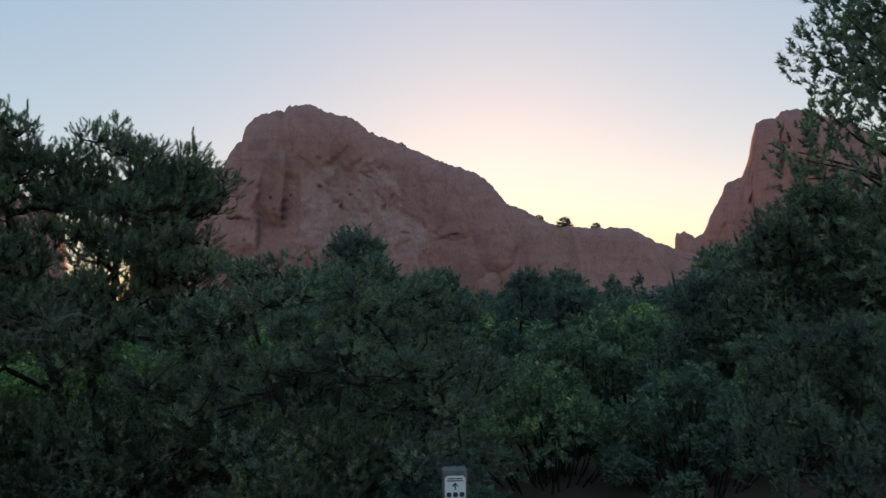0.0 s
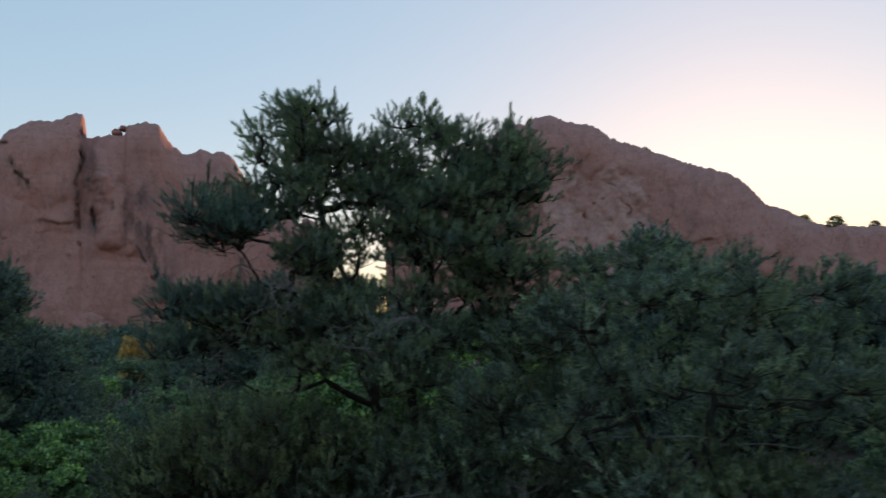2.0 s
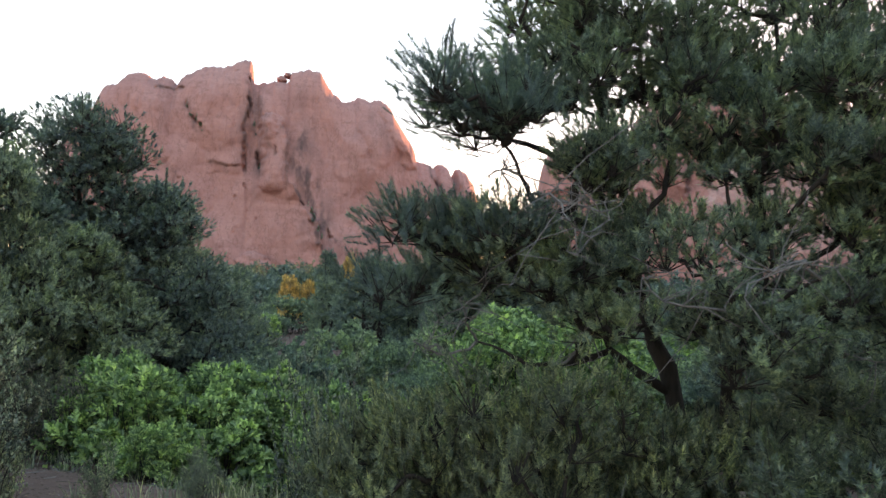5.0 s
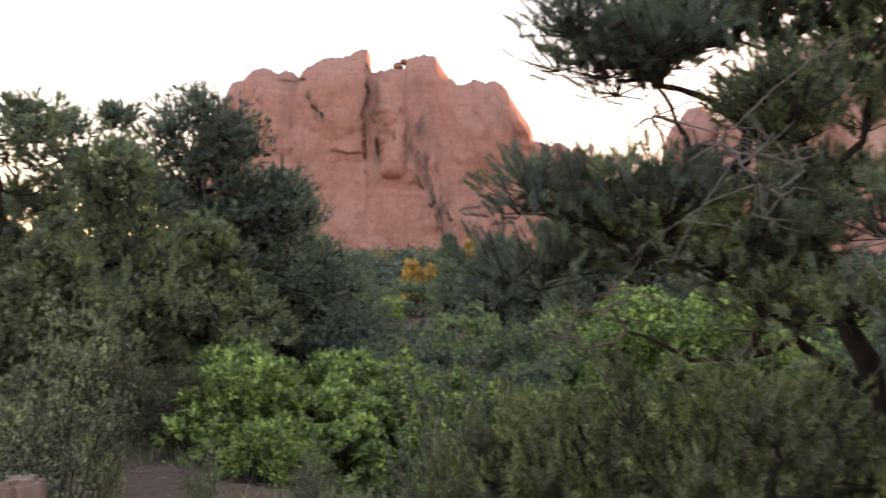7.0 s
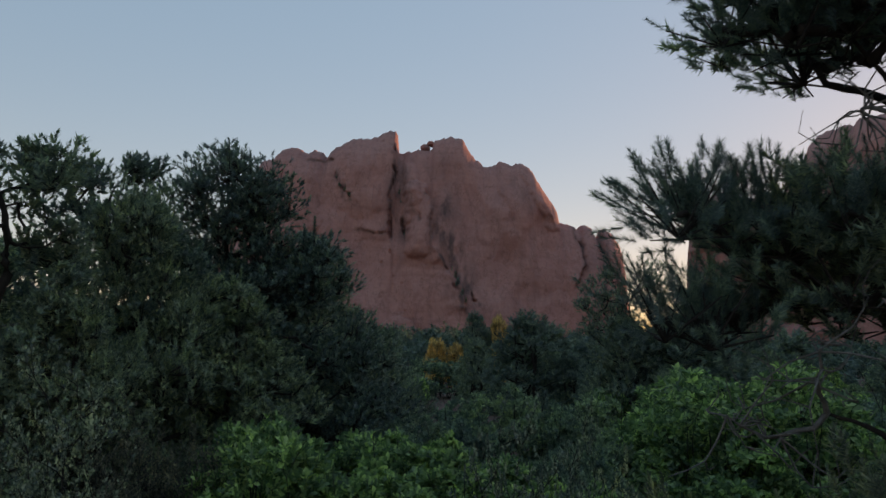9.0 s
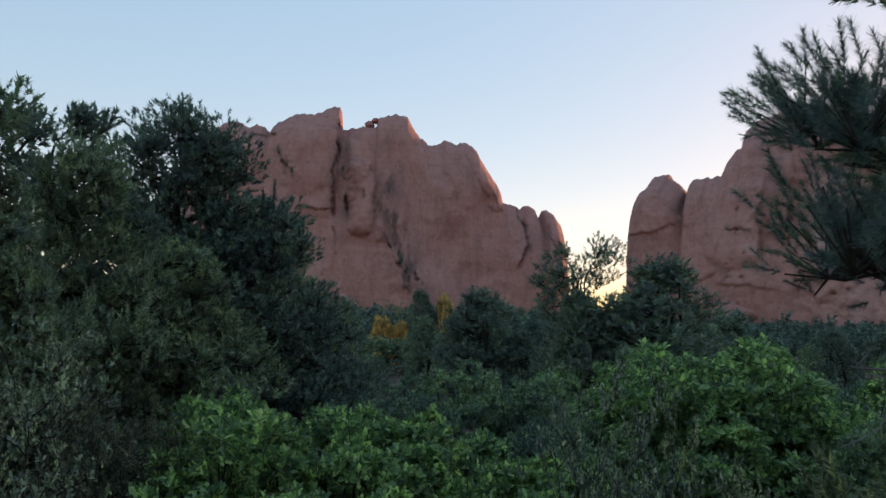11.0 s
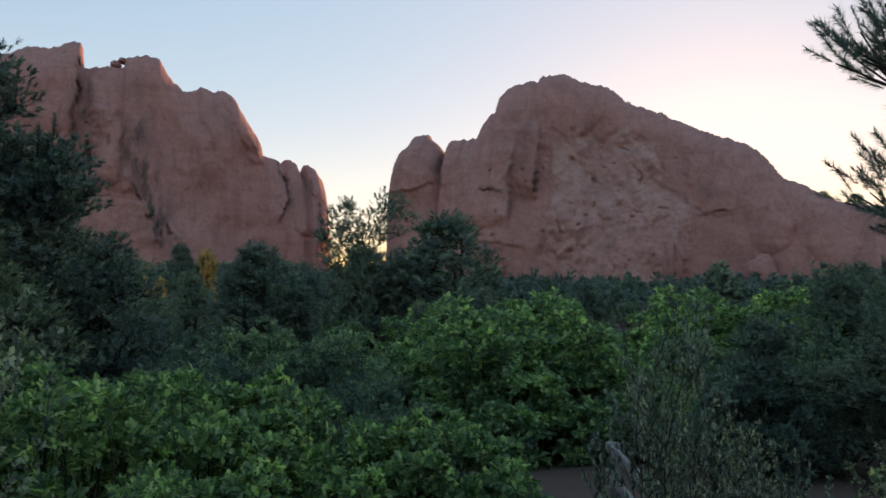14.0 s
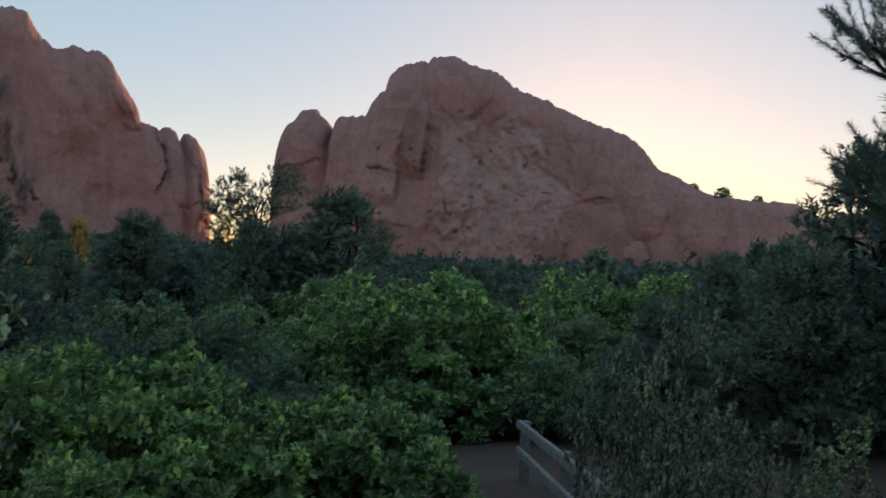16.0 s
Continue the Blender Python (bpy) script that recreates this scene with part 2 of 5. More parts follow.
def leaf_tuft(rng, leaves=8, size=0.04):
    """A short spur with a rosette of small folded leaves."""
    v, f = [], []
    for i in range(leaves):
        t, el = 2.4 * i + rng.uniform(-0.5, 0.5), rng.uniform(0.1, 1.2)
        d = np.array([math.cos(t) * math.cos(el), math.sin(t) * math.cos(el), math.sin(el)])
        s = np.array([-math.sin(t), math.cos(t), rng.uniform(-0.5, 0.5)])
        fold = np.cross(d, s)
        sc, o = size * rng.uniform(0.6, 1.3), len(v)
        b = np.array([0, 0, 0.03 * i / leaves])
        v += [b, b + d * sc * 0.6 + s * sc * 0.3 + fold * sc * 0.12, b + d * sc, b + d * sc * 0.6 - s * sc * 0.3 + fold * sc * 0.12]
        f += [(o, o + 1, o + 2), (o, o + 2, o + 3)]
    return np.array(v), f


def thing(name, label, category, group=""):
    return tagged(new(name), label, category, group)


def leaves_part(name, template_maker, variants, pos, axis, scale, rng, mat, parent, label=""):
    """All leaves of a crown as one mesh, from a few different sprigs."""
    vs, fs, base = [], [], 0
    pick = rng.integers(0, variants, len(pos))
    for k in range(variants):
        tv, tf = template_maker()
        s = pick == k
        v, f = scatter(tv, tf, pos[s], axis[s], scale[s], rng)
        vs.append(v)
        fs += [[i + base for i in face] for face in f]
        base += len(v)
    me = mesh_of(name, np.concatenate(vs), fs)
    return part(name, me, mat, parent, label)


# ---------------------------------------------------------------- plants, built once each round their own foot
def pine(name, label, height, spread, clumps, shoots, rng, needles=40, nwidth=0.004, nlen=0.045, stem=0.28, low=0.12, stems=2, clump_size=0.3, dead=8, wide_at=0.4):
    """A bushy pinyon pine: forked trunk, crooked limbs, heads of bottle-brush shoots."""
    th = thing(name, label, "pine tree")
    wood = Wood()
    trunks = []
    for s in range(stems):
        a = 2 * math.pi * s / stems + 0.6
        o = 0.0 if stems == 1 else 0.06 * spread
        p0 = (0.05 * math.cos(a) * stems, 0.05 * math.sin(a) * stems, -0.25)
        p1 = (o * 2 * math.cos(a), o * 2 * math.sin(a), height * 0.4)
        p2 = (o * 5 * math.cos(a), o * 5 * math.sin(a), height * 0.86)
        r = 0.021 * height / stems ** 0.3
        low_part, high_part = Wood().curve(p0, p1, r, r, rng, 0.12, 10, 9), Wood().curve(p1, p2, r, r, rng, 0.14, 16, 9)
        line = low_part[:-1] + high_part
        wood.limb(line, [r * (1 - 0.3 * k / 10) if k < 10 else r * (0.7 - 0.55 * (k - 10) / 16) for k in range(27)], 9)
        trunks.append(line)
    pos, axis, sc = [], [], []
    ends = []
    for c in range(clumps):
        h = low + (1 - low) * rng.beta(1.1, 1.1)
        prof = max(0.14, 1 - abs((h - wide_at) / (1.05 - wide_at if h > wide_at else wide_at + 0.5)) ** 2.5) ** 0.5
        t = rng.uniform(0, 2 * math.pi)
        rad = spread * prof * rng.uniform(0.25, 1.0) ** 0.55
        ends.append(np.array([rad * math.cos(t), rad * math.sin(t), h * height * 0.94]))
    # each head grows from the nearest wood already there, so that limbs fork outwards
    nodes = [(np.array(p), -1) for line in trunks for p in line]
    first = len(nodes)
    tips = []
    for ctr in sorted(ends, key=lambda e: math.hypot(e[0], e[1])):
        here = np.array([n[0] for n in nodes])
        gap = np.linalg.norm(here - ctr, axis=1) + 0.7 * np.maximum(0, here[:, 2] - ctr[2] + 0.1) + 0.25 * np.maximum(0, 0.12 * height - here[:, 2])
        k = int(gap.argmin())
        a, long = here[k], float(np.linalg.norm(here[k] - ctr))
        for q in (0.35, 0.7, 1.0):
            nodes.append((a + (ctr - a) * q + rng.normal(0, 0.05, 3) * long * (q < 1) + np.array([0, 0, -0.1 * long * math.sin(math.pi * q)]), k))
            k = len(nodes) - 1
        tips.append(k)
    load = [0] * len(nodes)
    for k in tips:
        while k >= first:
            load[k] += 1
            k = nodes[k][1]
    girth = lambda k: 0.0062 * height / 5.6 * (1 + 1.4 * load[k]) ** 0.55 + 0.002
    for k in range(first, len(nodes), 3):
        chain = [nodes[k][1], k, k + 1, k + 2]
        wood.limb([tuple(nodes[m][0]) for m in chain], [girth(k) * 1.1] + [girth(m) for m in chain[1:]], 5)
    for tip in tips:
        ctr = nodes[tip][0]
        t = math.atan2(ctr[1], ctr[0])
        size = clump_size * rng.uniform(0.75, 1.3)
        n = max(4, int(shoots * rng.uniform(0.65, 1.35)))
        q = rng.normal(0, 1, (n, 3)); q /= np.linalg.norm(q, axis=1, keepdims=True)
        q *= (rng.uniform(0.05, 1, (n, 1)) ** 0.6) * size
        q[:, 2] *= 0.7
        foot = ctr + q
        ax = 0.9 * q / size + np.array([0.35 * math.cos(t), 0.35 * math.sin(t), 0.8]) + rng.normal(0, 0.25, (n, 3))
        for i in range(0, n, 3):
            wood.limb([tuple(ctr - np.array([0, 0, 0.3 * size])), tuple(foot[i])], [0.006, 0.003], 3)
        pos.append(foot); axis.append(ax); sc.append(rng.uniform(0.75, 1.25, n))
    for i in range(dead):
        t, h = rng.uniform(0, 2 * math.pi), rng.uniform(0.28, 0.5) * height
        a = np.array(min(trunks[0], key=lambda p: abs(p[2] - h)))
        b = a + np.array([math.cos(t), math.sin(t), rng.uniform(-0.3, 0.15)]) * spread * rng.uniform(0.6, 1.0)
        snags = Wood()
        line = snags.curve(a, b, 0.009, 0.003, rng, 0.35, 6, 4)
        for k in range(4):
            for _ in range(2):
                e = np.array(line[2 + k]) + rng.normal(0, 0.2, 3)
                snags.curve(line[2 + k], e, 0.005, 0.0015, rng, 0.4, 3, 3)
        part("dead_branch", snags.mesh("dead_branch"), DEADWOOD, th, "bare grey twigs")
    part("trunk", wood.mesh("trunk"), BARK, th, "dark forked trunk and limbs")
    leaves_part("crown", lambda: shoot(rng, needles, nlen, nwidth, stem), 6, np.concatenate(pos), np.concatenate(axis), np.concatenate(sc), rng, PINE, th, "dark green needle shoots")
    return th


def crown_pine(name, label, trunks, masses, rng, shoots=40, needles=34, nwidth=0.006, nlen=0.05, stem=0.12, clump=0.27, stout=0.13, twig=1.0, dead=(), group="", mat=None, leaders=0.5, mains=2):
    """An old pinyon: stout forked trunks (each a line of points) and heads of needle shoots gathered in rounded masses
    (x, y, z, three radii, heads; a last 1 for heads close to the camera, drawn with fine dense needles).
    """
    th = thing(name, label, "pine tree", group)
    wood = Wood()
    nodes = []
    for branch, line in enumerate(trunks):
        thick = stout * (1.0 if branch < mains else 0.4)
        pts = []
        for a, c in zip(line, line[1:]):
            pts += Wood().curve(a, c, 1, 1, rng, 0.1, 7, 3)[:-1]
        pts.append(tuple(line[-1]))
        k = len(pts) - 1
        wood.limb(pts, [thick * (1.0 - 0.85 * (i / k) ** 0.8) * (1 + 0.12 * rng.normal()) for i in range(k + 1)], 9)
        nodes += [(np.array(p), -1) for p in pts[2:]]
    ends = []
    near_heads = set()
    for x, y, z, rx, ry, rz, count, *fresh in masses:
        made = tries = 0
        while made < count and tries < 40 * count:
            tries += 1
            q = rng.normal(0, 1, 3)
            q *= rng.uniform(0.15, 1) ** 0.4 / np.linalg.norm(q)
            if q[2] < 0:
                q[2] *= 0.6
            p = np.array([x + rx * q[0], y + ry * q[1], z + rz * q[2]])
            if all(np.sum((p - e) ** 2) > (0.72 * clump) ** 2 for e in ends):
                ends.append(p)
                made += 1
                if fresh:
                    near_heads.add(tuple(p))
    first = len(nodes)
    trunk_at = np.array([n[0] for n in nodes])
    tips = []
    for ctr in sorted(ends, key=lambda e: np.linalg.norm(trunk_at - e, axis=1).min()):
        here = np.array([n[0] for n in nodes])
        gap = np.linalg.norm(here - ctr, axis=1) + 0.7 * np.maximum(0, here[:, 2] - ctr[2] + 0.1)
        k = int(gap.argmin())
        a, long = here[k], float(np.linalg.norm(here[k] - ctr))
        for q in (0.35, 0.7, 1.0):
            nodes.append((a + (ctr - a) * q + rng.normal(0, 0.07, 3) * long * (q < 1) + np.array([0, 0, -0.12 * long * math.sin(math.pi * q)]), k))
            k = len(nodes) - 1
        tips.append((k, tuple(ctr) in near_heads))
    load = [0] * len(nodes)
    for k, _ in tips:
        while k >= first:
            load[k] += 1
            k = nodes[k][1]
    girth = lambda k: twig * (0.0065 * (1 + 1.5 * load[k]) ** 0.58 + 0.002)
    for k in range(first, len(nodes), 3):
        chain = [nodes[k][1], k, k + 1, k + 2]
        wood.limb([tuple(nodes[m][0]) for m in chain], [girth(k) * 1.1] + [girth(m) for m in chain[1:]], 5)
    mid = np.mean(ends, axis=0)
    grown = ([], [], []), ([], [], [])
    for k, fresh in tips:
        ctr = nodes[k][0]
        pos, axis, sc = grown[fresh]
        out = ctr - mid
        out[2] = 0
        out /= np.linalg.norm(out) + 0.3
        size = clump * rng.uniform(0.7, 1.35)
        n = max(5, int(shoots * rng.uniform(0.65, 1.35) * (size / clump) ** 1.5))
        q = rng.normal(0, 1, (n, 3))
        q *= (rng.uniform(0.02, 1, (n, 1)) ** 0.45) * size / np.linalg.norm(q, axis=1, keepdims=True)
        q[:, 2] = q[:, 2] * 0.75 + 0.1 * size
        for i in range(0, n, 3):
            wood.limb([tuple(ctr - np.array([0, 0, 0.35 * size])), tuple(ctr + q[i])], [0.006 * twig, 0.003 * twig], 3)
        if rng.uniform() < leaders and ctr[2] > mid[2]:
            lean, far = rng.normal(0, 0.12, 2) + 0.1 * out[:2], rng.uniform(0.5, 1.3) * clump
            up = [ctr + np.array([lean[0] * h, lean[1] * h, 0.55 * size + h]) for h in np.arange(0.0, far, 0.45 * stem)]
            pos.append(np.array(up))
            axis.append(np.tile([lean[0], lean[1], 1.0], (len(up), 1)))
            sc.append(np.linspace(1.1, 0.8, len(up)))
            wood.limb([tuple(ctr), tuple(up[-1])], [0.008 * twig, 0.003 * twig], 3)
        pos.append(ctr + q)
        axis.append(0.9 * q / size + 0.4 * out + np.array([0, 0, 0.75]) + rng.normal(0, 0.22, (n, 3)))
        sc.append(rng.uniform(0.7, 1.3, n))
    for x, y, z, reach in dead:
        snags = Wood()
        a = trunk_at[np.linalg.norm(trunk_at - np.array([x, y, z]), axis=1).argmin()]
        line = snags.curve(a, (x, y, z), 0.014, 0.004, rng, 0.3, 7, 4)
        for k in range(3, 8):
            for _ in range(3):
                e = np.array(line[k]) + rng.normal(0, 0.45, 3) * reach
                sub = snags.curve(line[k], e, 0.006, 0.002, rng, 0.4, 4, 3)
                snags.curve(sub[2], np.array(sub[2]) + rng.normal(0, 0.2, 3) * reach, 0.004, 0.0015, rng, 0.4, 3, 3)
        part("dead_branch", snags.mesh("dead_branch"), DEADWOOD, th, "bare grey twigs")
    part("trunk", wood.mesh("trunk"), BARK, th, "dark forked trunk and limbs")
    for (pos, axis, sc), name, maker in zip(grown, ("crown", "young_growth"), (lambda: shoot(rng, needles, nlen, nwidth, stem), lambda: shoot(rng, 125, 0.037, 0.0017, 0.13))):
        if pos:
            leaves_part(name, maker, 6, np.concatenate(pos), np.concatenate(axis), np.concatenate(sc), rng, mat or PINE, th, "dark green needle shoots")
    return th


def juniper(name, label, height, spread, clumps, sprigs, rng, blades=20, length=0.05, width=0.008, stem=0.2, power=0.7, mat=None, stems=3, kind="juniper tree", group="junipers across the hollow"):
    """A dense juniper, foliage nearly to the ground, ragged domed outline."""
    th = thing(name, label, kind, group)
    wood = Wood()
    for s in range(stems):
        a = rng.uniform(0, 6.28)
        wood.curve((0.1 * math.cos(a), 0.1 * math.sin(a), -0.25), (0.25 * spread * math.cos(a), 0.25 * spread * math.sin(a), height * 0.85), 0.03 * height, 0.01, rng, 0.12, 6, 7)
    pos, axis, sc = [], [], []
    for c in range(clumps):
        h = rng.uniform(0.05, 0.97) ** 0.9
        prof = max(0.12, (1 - h ** 2.4)) ** power * min(1, 0.62 + h * 1.4)
        t = rng.uniform(0, 2 * math.pi)
        rad = spread * prof * rng.uniform(0.45, 1.05)
        ctr = np.array([rad * math.cos(t), rad * math.sin(t), h * height * 0.95])
        wood.curve((0.1 * rad * math.cos(t), 0.1 * rad * math.sin(t), max(0, h * height - 0.6 * rad)), ctr, 0.03, 0.008, rng, 0.2, 3, 4)
        size = 0.14 * spread * rng.uniform(0.7, 1.4) + 0.1
        n = int(sprigs * rng.uniform(0.7, 1.3))
        q = rng.normal(0, 1, (n, 3)); q /= np.linalg.norm(q, axis=1, keepdims=True)
        q *= rng.uniform(0.1, 1, (n, 1)) ** 0.5 * size
        pos.append(ctr + q)
        axis.append(q / size + np.array([0.4 * math.cos(t), 0.4 * math.sin(t), 0.8]) + rng.normal(0, 0.3, (n, 3)))
        sc.append(rng.uniform(0.7, 1.3, n))
    part("trunk", wood.mesh("trunk"), BARK, th, "dark twisted stems")
    leaves_part("crown", lambda: shoot(rng, blades, length, width, stem, 0.0), 5, np.concatenate(pos), np.concatenate(axis), np.concatenate(sc), rng, mat or JUNIPER, th, "dense scaly sprays")
    return th


def oak(name, label, height, spread, clumps, sprigs, rng, fine=True, size=0.085, leaves=6, group="scrub oaks of the hollow", mat=None, kind="oak shrub"):
    """A thicket of scrub oak: many stems, rounded heads of lobed leaves."""
    th = thing(name, label, kind, group)
    wood = Wood()
    pos, axis, sc = [], [], []
    for c in range(clumps):
        t, rr = rng.uniform(0, 2 * math.pi), rng.uniform(0, 1) ** 0.5
        top = height * (1 - 0.75 * rr ** 2.4) * rng.uniform(0.74, 1.0)
        z = top if rng.uniform() < 0.65 else top * rng.uniform(0.25, 0.85)
        ctr = np.array([spread * rr * math.cos(t), spread * rr * math.sin(t), z])
        foot = (ctr[0] * 0.45, ctr[1] * 0.45, -0.2)
        wood.curve(foot, ctr, 0.03, 0.008, rng, 0.12, 3, 4 if fine else 3)
        size_c = (0.13 * spread + 0.12) * rng.uniform(0.75, 1.3)
        n = int(sprigs * rng.uniform(0.7, 1.3))
        q = rng.normal(0, 1, (n, 3)); q /= np.linalg.norm(q, axis=1, keepdims=True)
        q[:, 2] = np.abs(q[:, 2]) * 1.1 - 0.35
        q *= rng.uniform(0.3, 1, (n, 1)) ** 0.4 * size_c
        for i in range(0, n if fine else 0, 4):
            wood.limb([tuple(ctr - np.array([0, 0, size_c * 0.5])), tuple(ctr + q[i])], [0.006, 0.002], 3)
        pos.append(ctr + q)
        axis.append(q / size_c + np.array([0.25 * math.cos(t), 0.25 * math.sin(t), 0.6]) + rng.normal(0, 0.25, (n, 3)))
        sc.append(rng.uniform(0.8, 1.25, n))
    for c in range(5):
        t, rr = rng.uniform(0, 6.28), rng.uniform(0.2, 0.8) * spread
        line = wood.curve((rr * math.cos(t), rr * math.sin(t), height * 0.4), (rr * 1.1 * math.cos(t), rr * 1.1 * math.sin(t), height * rng.uniform(0.95, 1.15)), 0.012, 0.004, rng, 0.15, 5, 4)
        for k in (2, 3, 4):
            wood.curve(line[k], np.array(line[k]) + np.array([rng.normal(0, 0.12), rng.normal(0, 0.12), rng.uniform(0.1, 0.25)]), 0.006, 0.002, rng, 0.2, 3, 3)
    part("trunk", wood.mesh("trunk"), BARK, th, "grey-brown branching stems")
    leaves_part("crown", lambda: oak_sprig(rng, leaves, size, fine), 5, np.concatenate(pos), np.concatenate(axis), np.concatenate(sc), rng, mat or OAK, th, "lobed green leaves" if mat is None else "small dull green leaves")
    return th


def mahogany(name, label, height, spread, wands, rng, size=0.031, group="mahogany shrubs by the fence", mat=None):
    """An open shrub: long wands that fork on the way up, small leaves in tufts on short spurs."""
    th = thing(name, label, "shrub", group)
    wood = Wood()
    pos, axis, sc = [], [], []

    def spurs(line, first):
        for a, c in zip(line[first:], line[first + 1:]):
            a, c = np.array(a), np.array(c)
            for _ in range(max(1, int(np.linalg.norm(c - a) / 0.03))):
                pos.append(a + (c - a) * rng.uniform(0, 1) + rng.normal(0, 0.012, 3))
                axis.append((c - a) / np.linalg.norm(c - a) + rng.normal(0, 0.6, 3))
                sc.append(rng.uniform(0.6, 1.25))
        pos.append(np.array(line[-1])); axis.append(c - a); sc.append(1.1)

    for w in range(wands):
        t, rr = rng.uniform(0, 6.28), rng.uniform(0, 1) ** 0.6
        top = np.array([spread * rr * math.cos(t), spread * rr * math.sin(t), height * (1 - 0.4 * rr) * rng.uniform(0.5, 1.0)])
        line = wood.curve((top[0] * 0.25, top[1] * 0.25, -0.15), top, 0.009, 0.002, rng, 0.3, 8, 4)
        spurs(line, 4)
        for k in range(2, 8):
            for _ in range(2):
                lean = rng.uniform(0, 6.28)
                far = height * rng.uniform(0.1, 0.26) * (1.25 - 0.1 * k)
                tip = np.array(line[k]) + far * np.array([0.75 * math.cos(lean), 0.75 * math.sin(lean), rng.uniform(0.35, 1.0)])
                spurs(wood.curve(line[k], tip, 0.005, 0.0015, rng, 0.25, 4, 3), 1)
    part("trunk", wood.mesh("trunk"), BARK, th, "thin grey-brown wands")
    leaves_part("crown", lambda: leaf_tuft(rng, 8, size), 6, np.array(pos), np.array(axis), np.array(sc), rng, mat or MAHOGANY, th, "small grey-green leaves")
    return th


# ---------------------------------------------------------------- ground
def smooth(a, b, x):
    t = min(1.0, max(0.0, (x - a) / (b - a)))
    return t * t * (3 - 2 * t)


def ground_z(x, y):
    """The slope by the walk, the hollow in front of it, the rise to the foot of the rocks."""
    ax, ay, bx, by = 3.0, -2.5, -9.1, 7.8
    k = min(1.0, max(0.0, ((x - ax) * (bx - ax) + (y - ay) * (by - ay)) / ((bx - ax) ** 2 + (by - ay) ** 2)))
    d = math.hypot(x - ax - k * (bx - ax), y - ay - k * (by - ay))
    side = (y - ay - (x - ax) * -0.886) * 0.75
    front = 0.35 + 0.65 * smooth(-6, 2, side)
    z = 0.06 + 0.066 * max(-12.0, min(4.0, x))
    z -= front * (1.4 * smooth(2.2, 8.0, d) + 1.5 * smooth(8, 26, d) + 1.2 * smooth(25, 80, d))
    z += 0.75 * math.exp(-((x + 14.5) ** 2 + (y - 12.2) ** 2) / 16)
    z += 5.2 * smooth(80, 290, d) * (1 - 0.85 * smooth(-130, -40, x))
    z += 0.12 * noise.noise(Vector((x * 0.35, y * 0.35, 0))) * smooth(1.0, 4.0, d) + 0.5 * noise.noise(Vector((x * 0.05, y * 0.05, 3))) * smooth(8, 30, d)
    return z


def build_ground():
    cx, cy = -6.0, 8.0
    rings = [0.0] + [0.35 * 1.062 ** i for i in range(157)]
    v, f, seg = [], [], 128
    for r in rings:
        for k in range(seg):
            t = 2 * math.pi * k / seg
            x, y = cx + r * math.cos(t), cy + r * math.sin(t)
            v.append((x, y, ground_z(x, y)))
    for i in range(len(rings) - 1):
        for k in range(seg):
            a, b = i * seg + k, i * seg + (k + 1) % seg
            f.append((a, b, b + seg, a + seg))
    return tagged(part("ground", mesh_of("ground", v, f, True), SOIL), "red-brown earth with litter and dry grass", "ground", kind="structure")


build_ground()


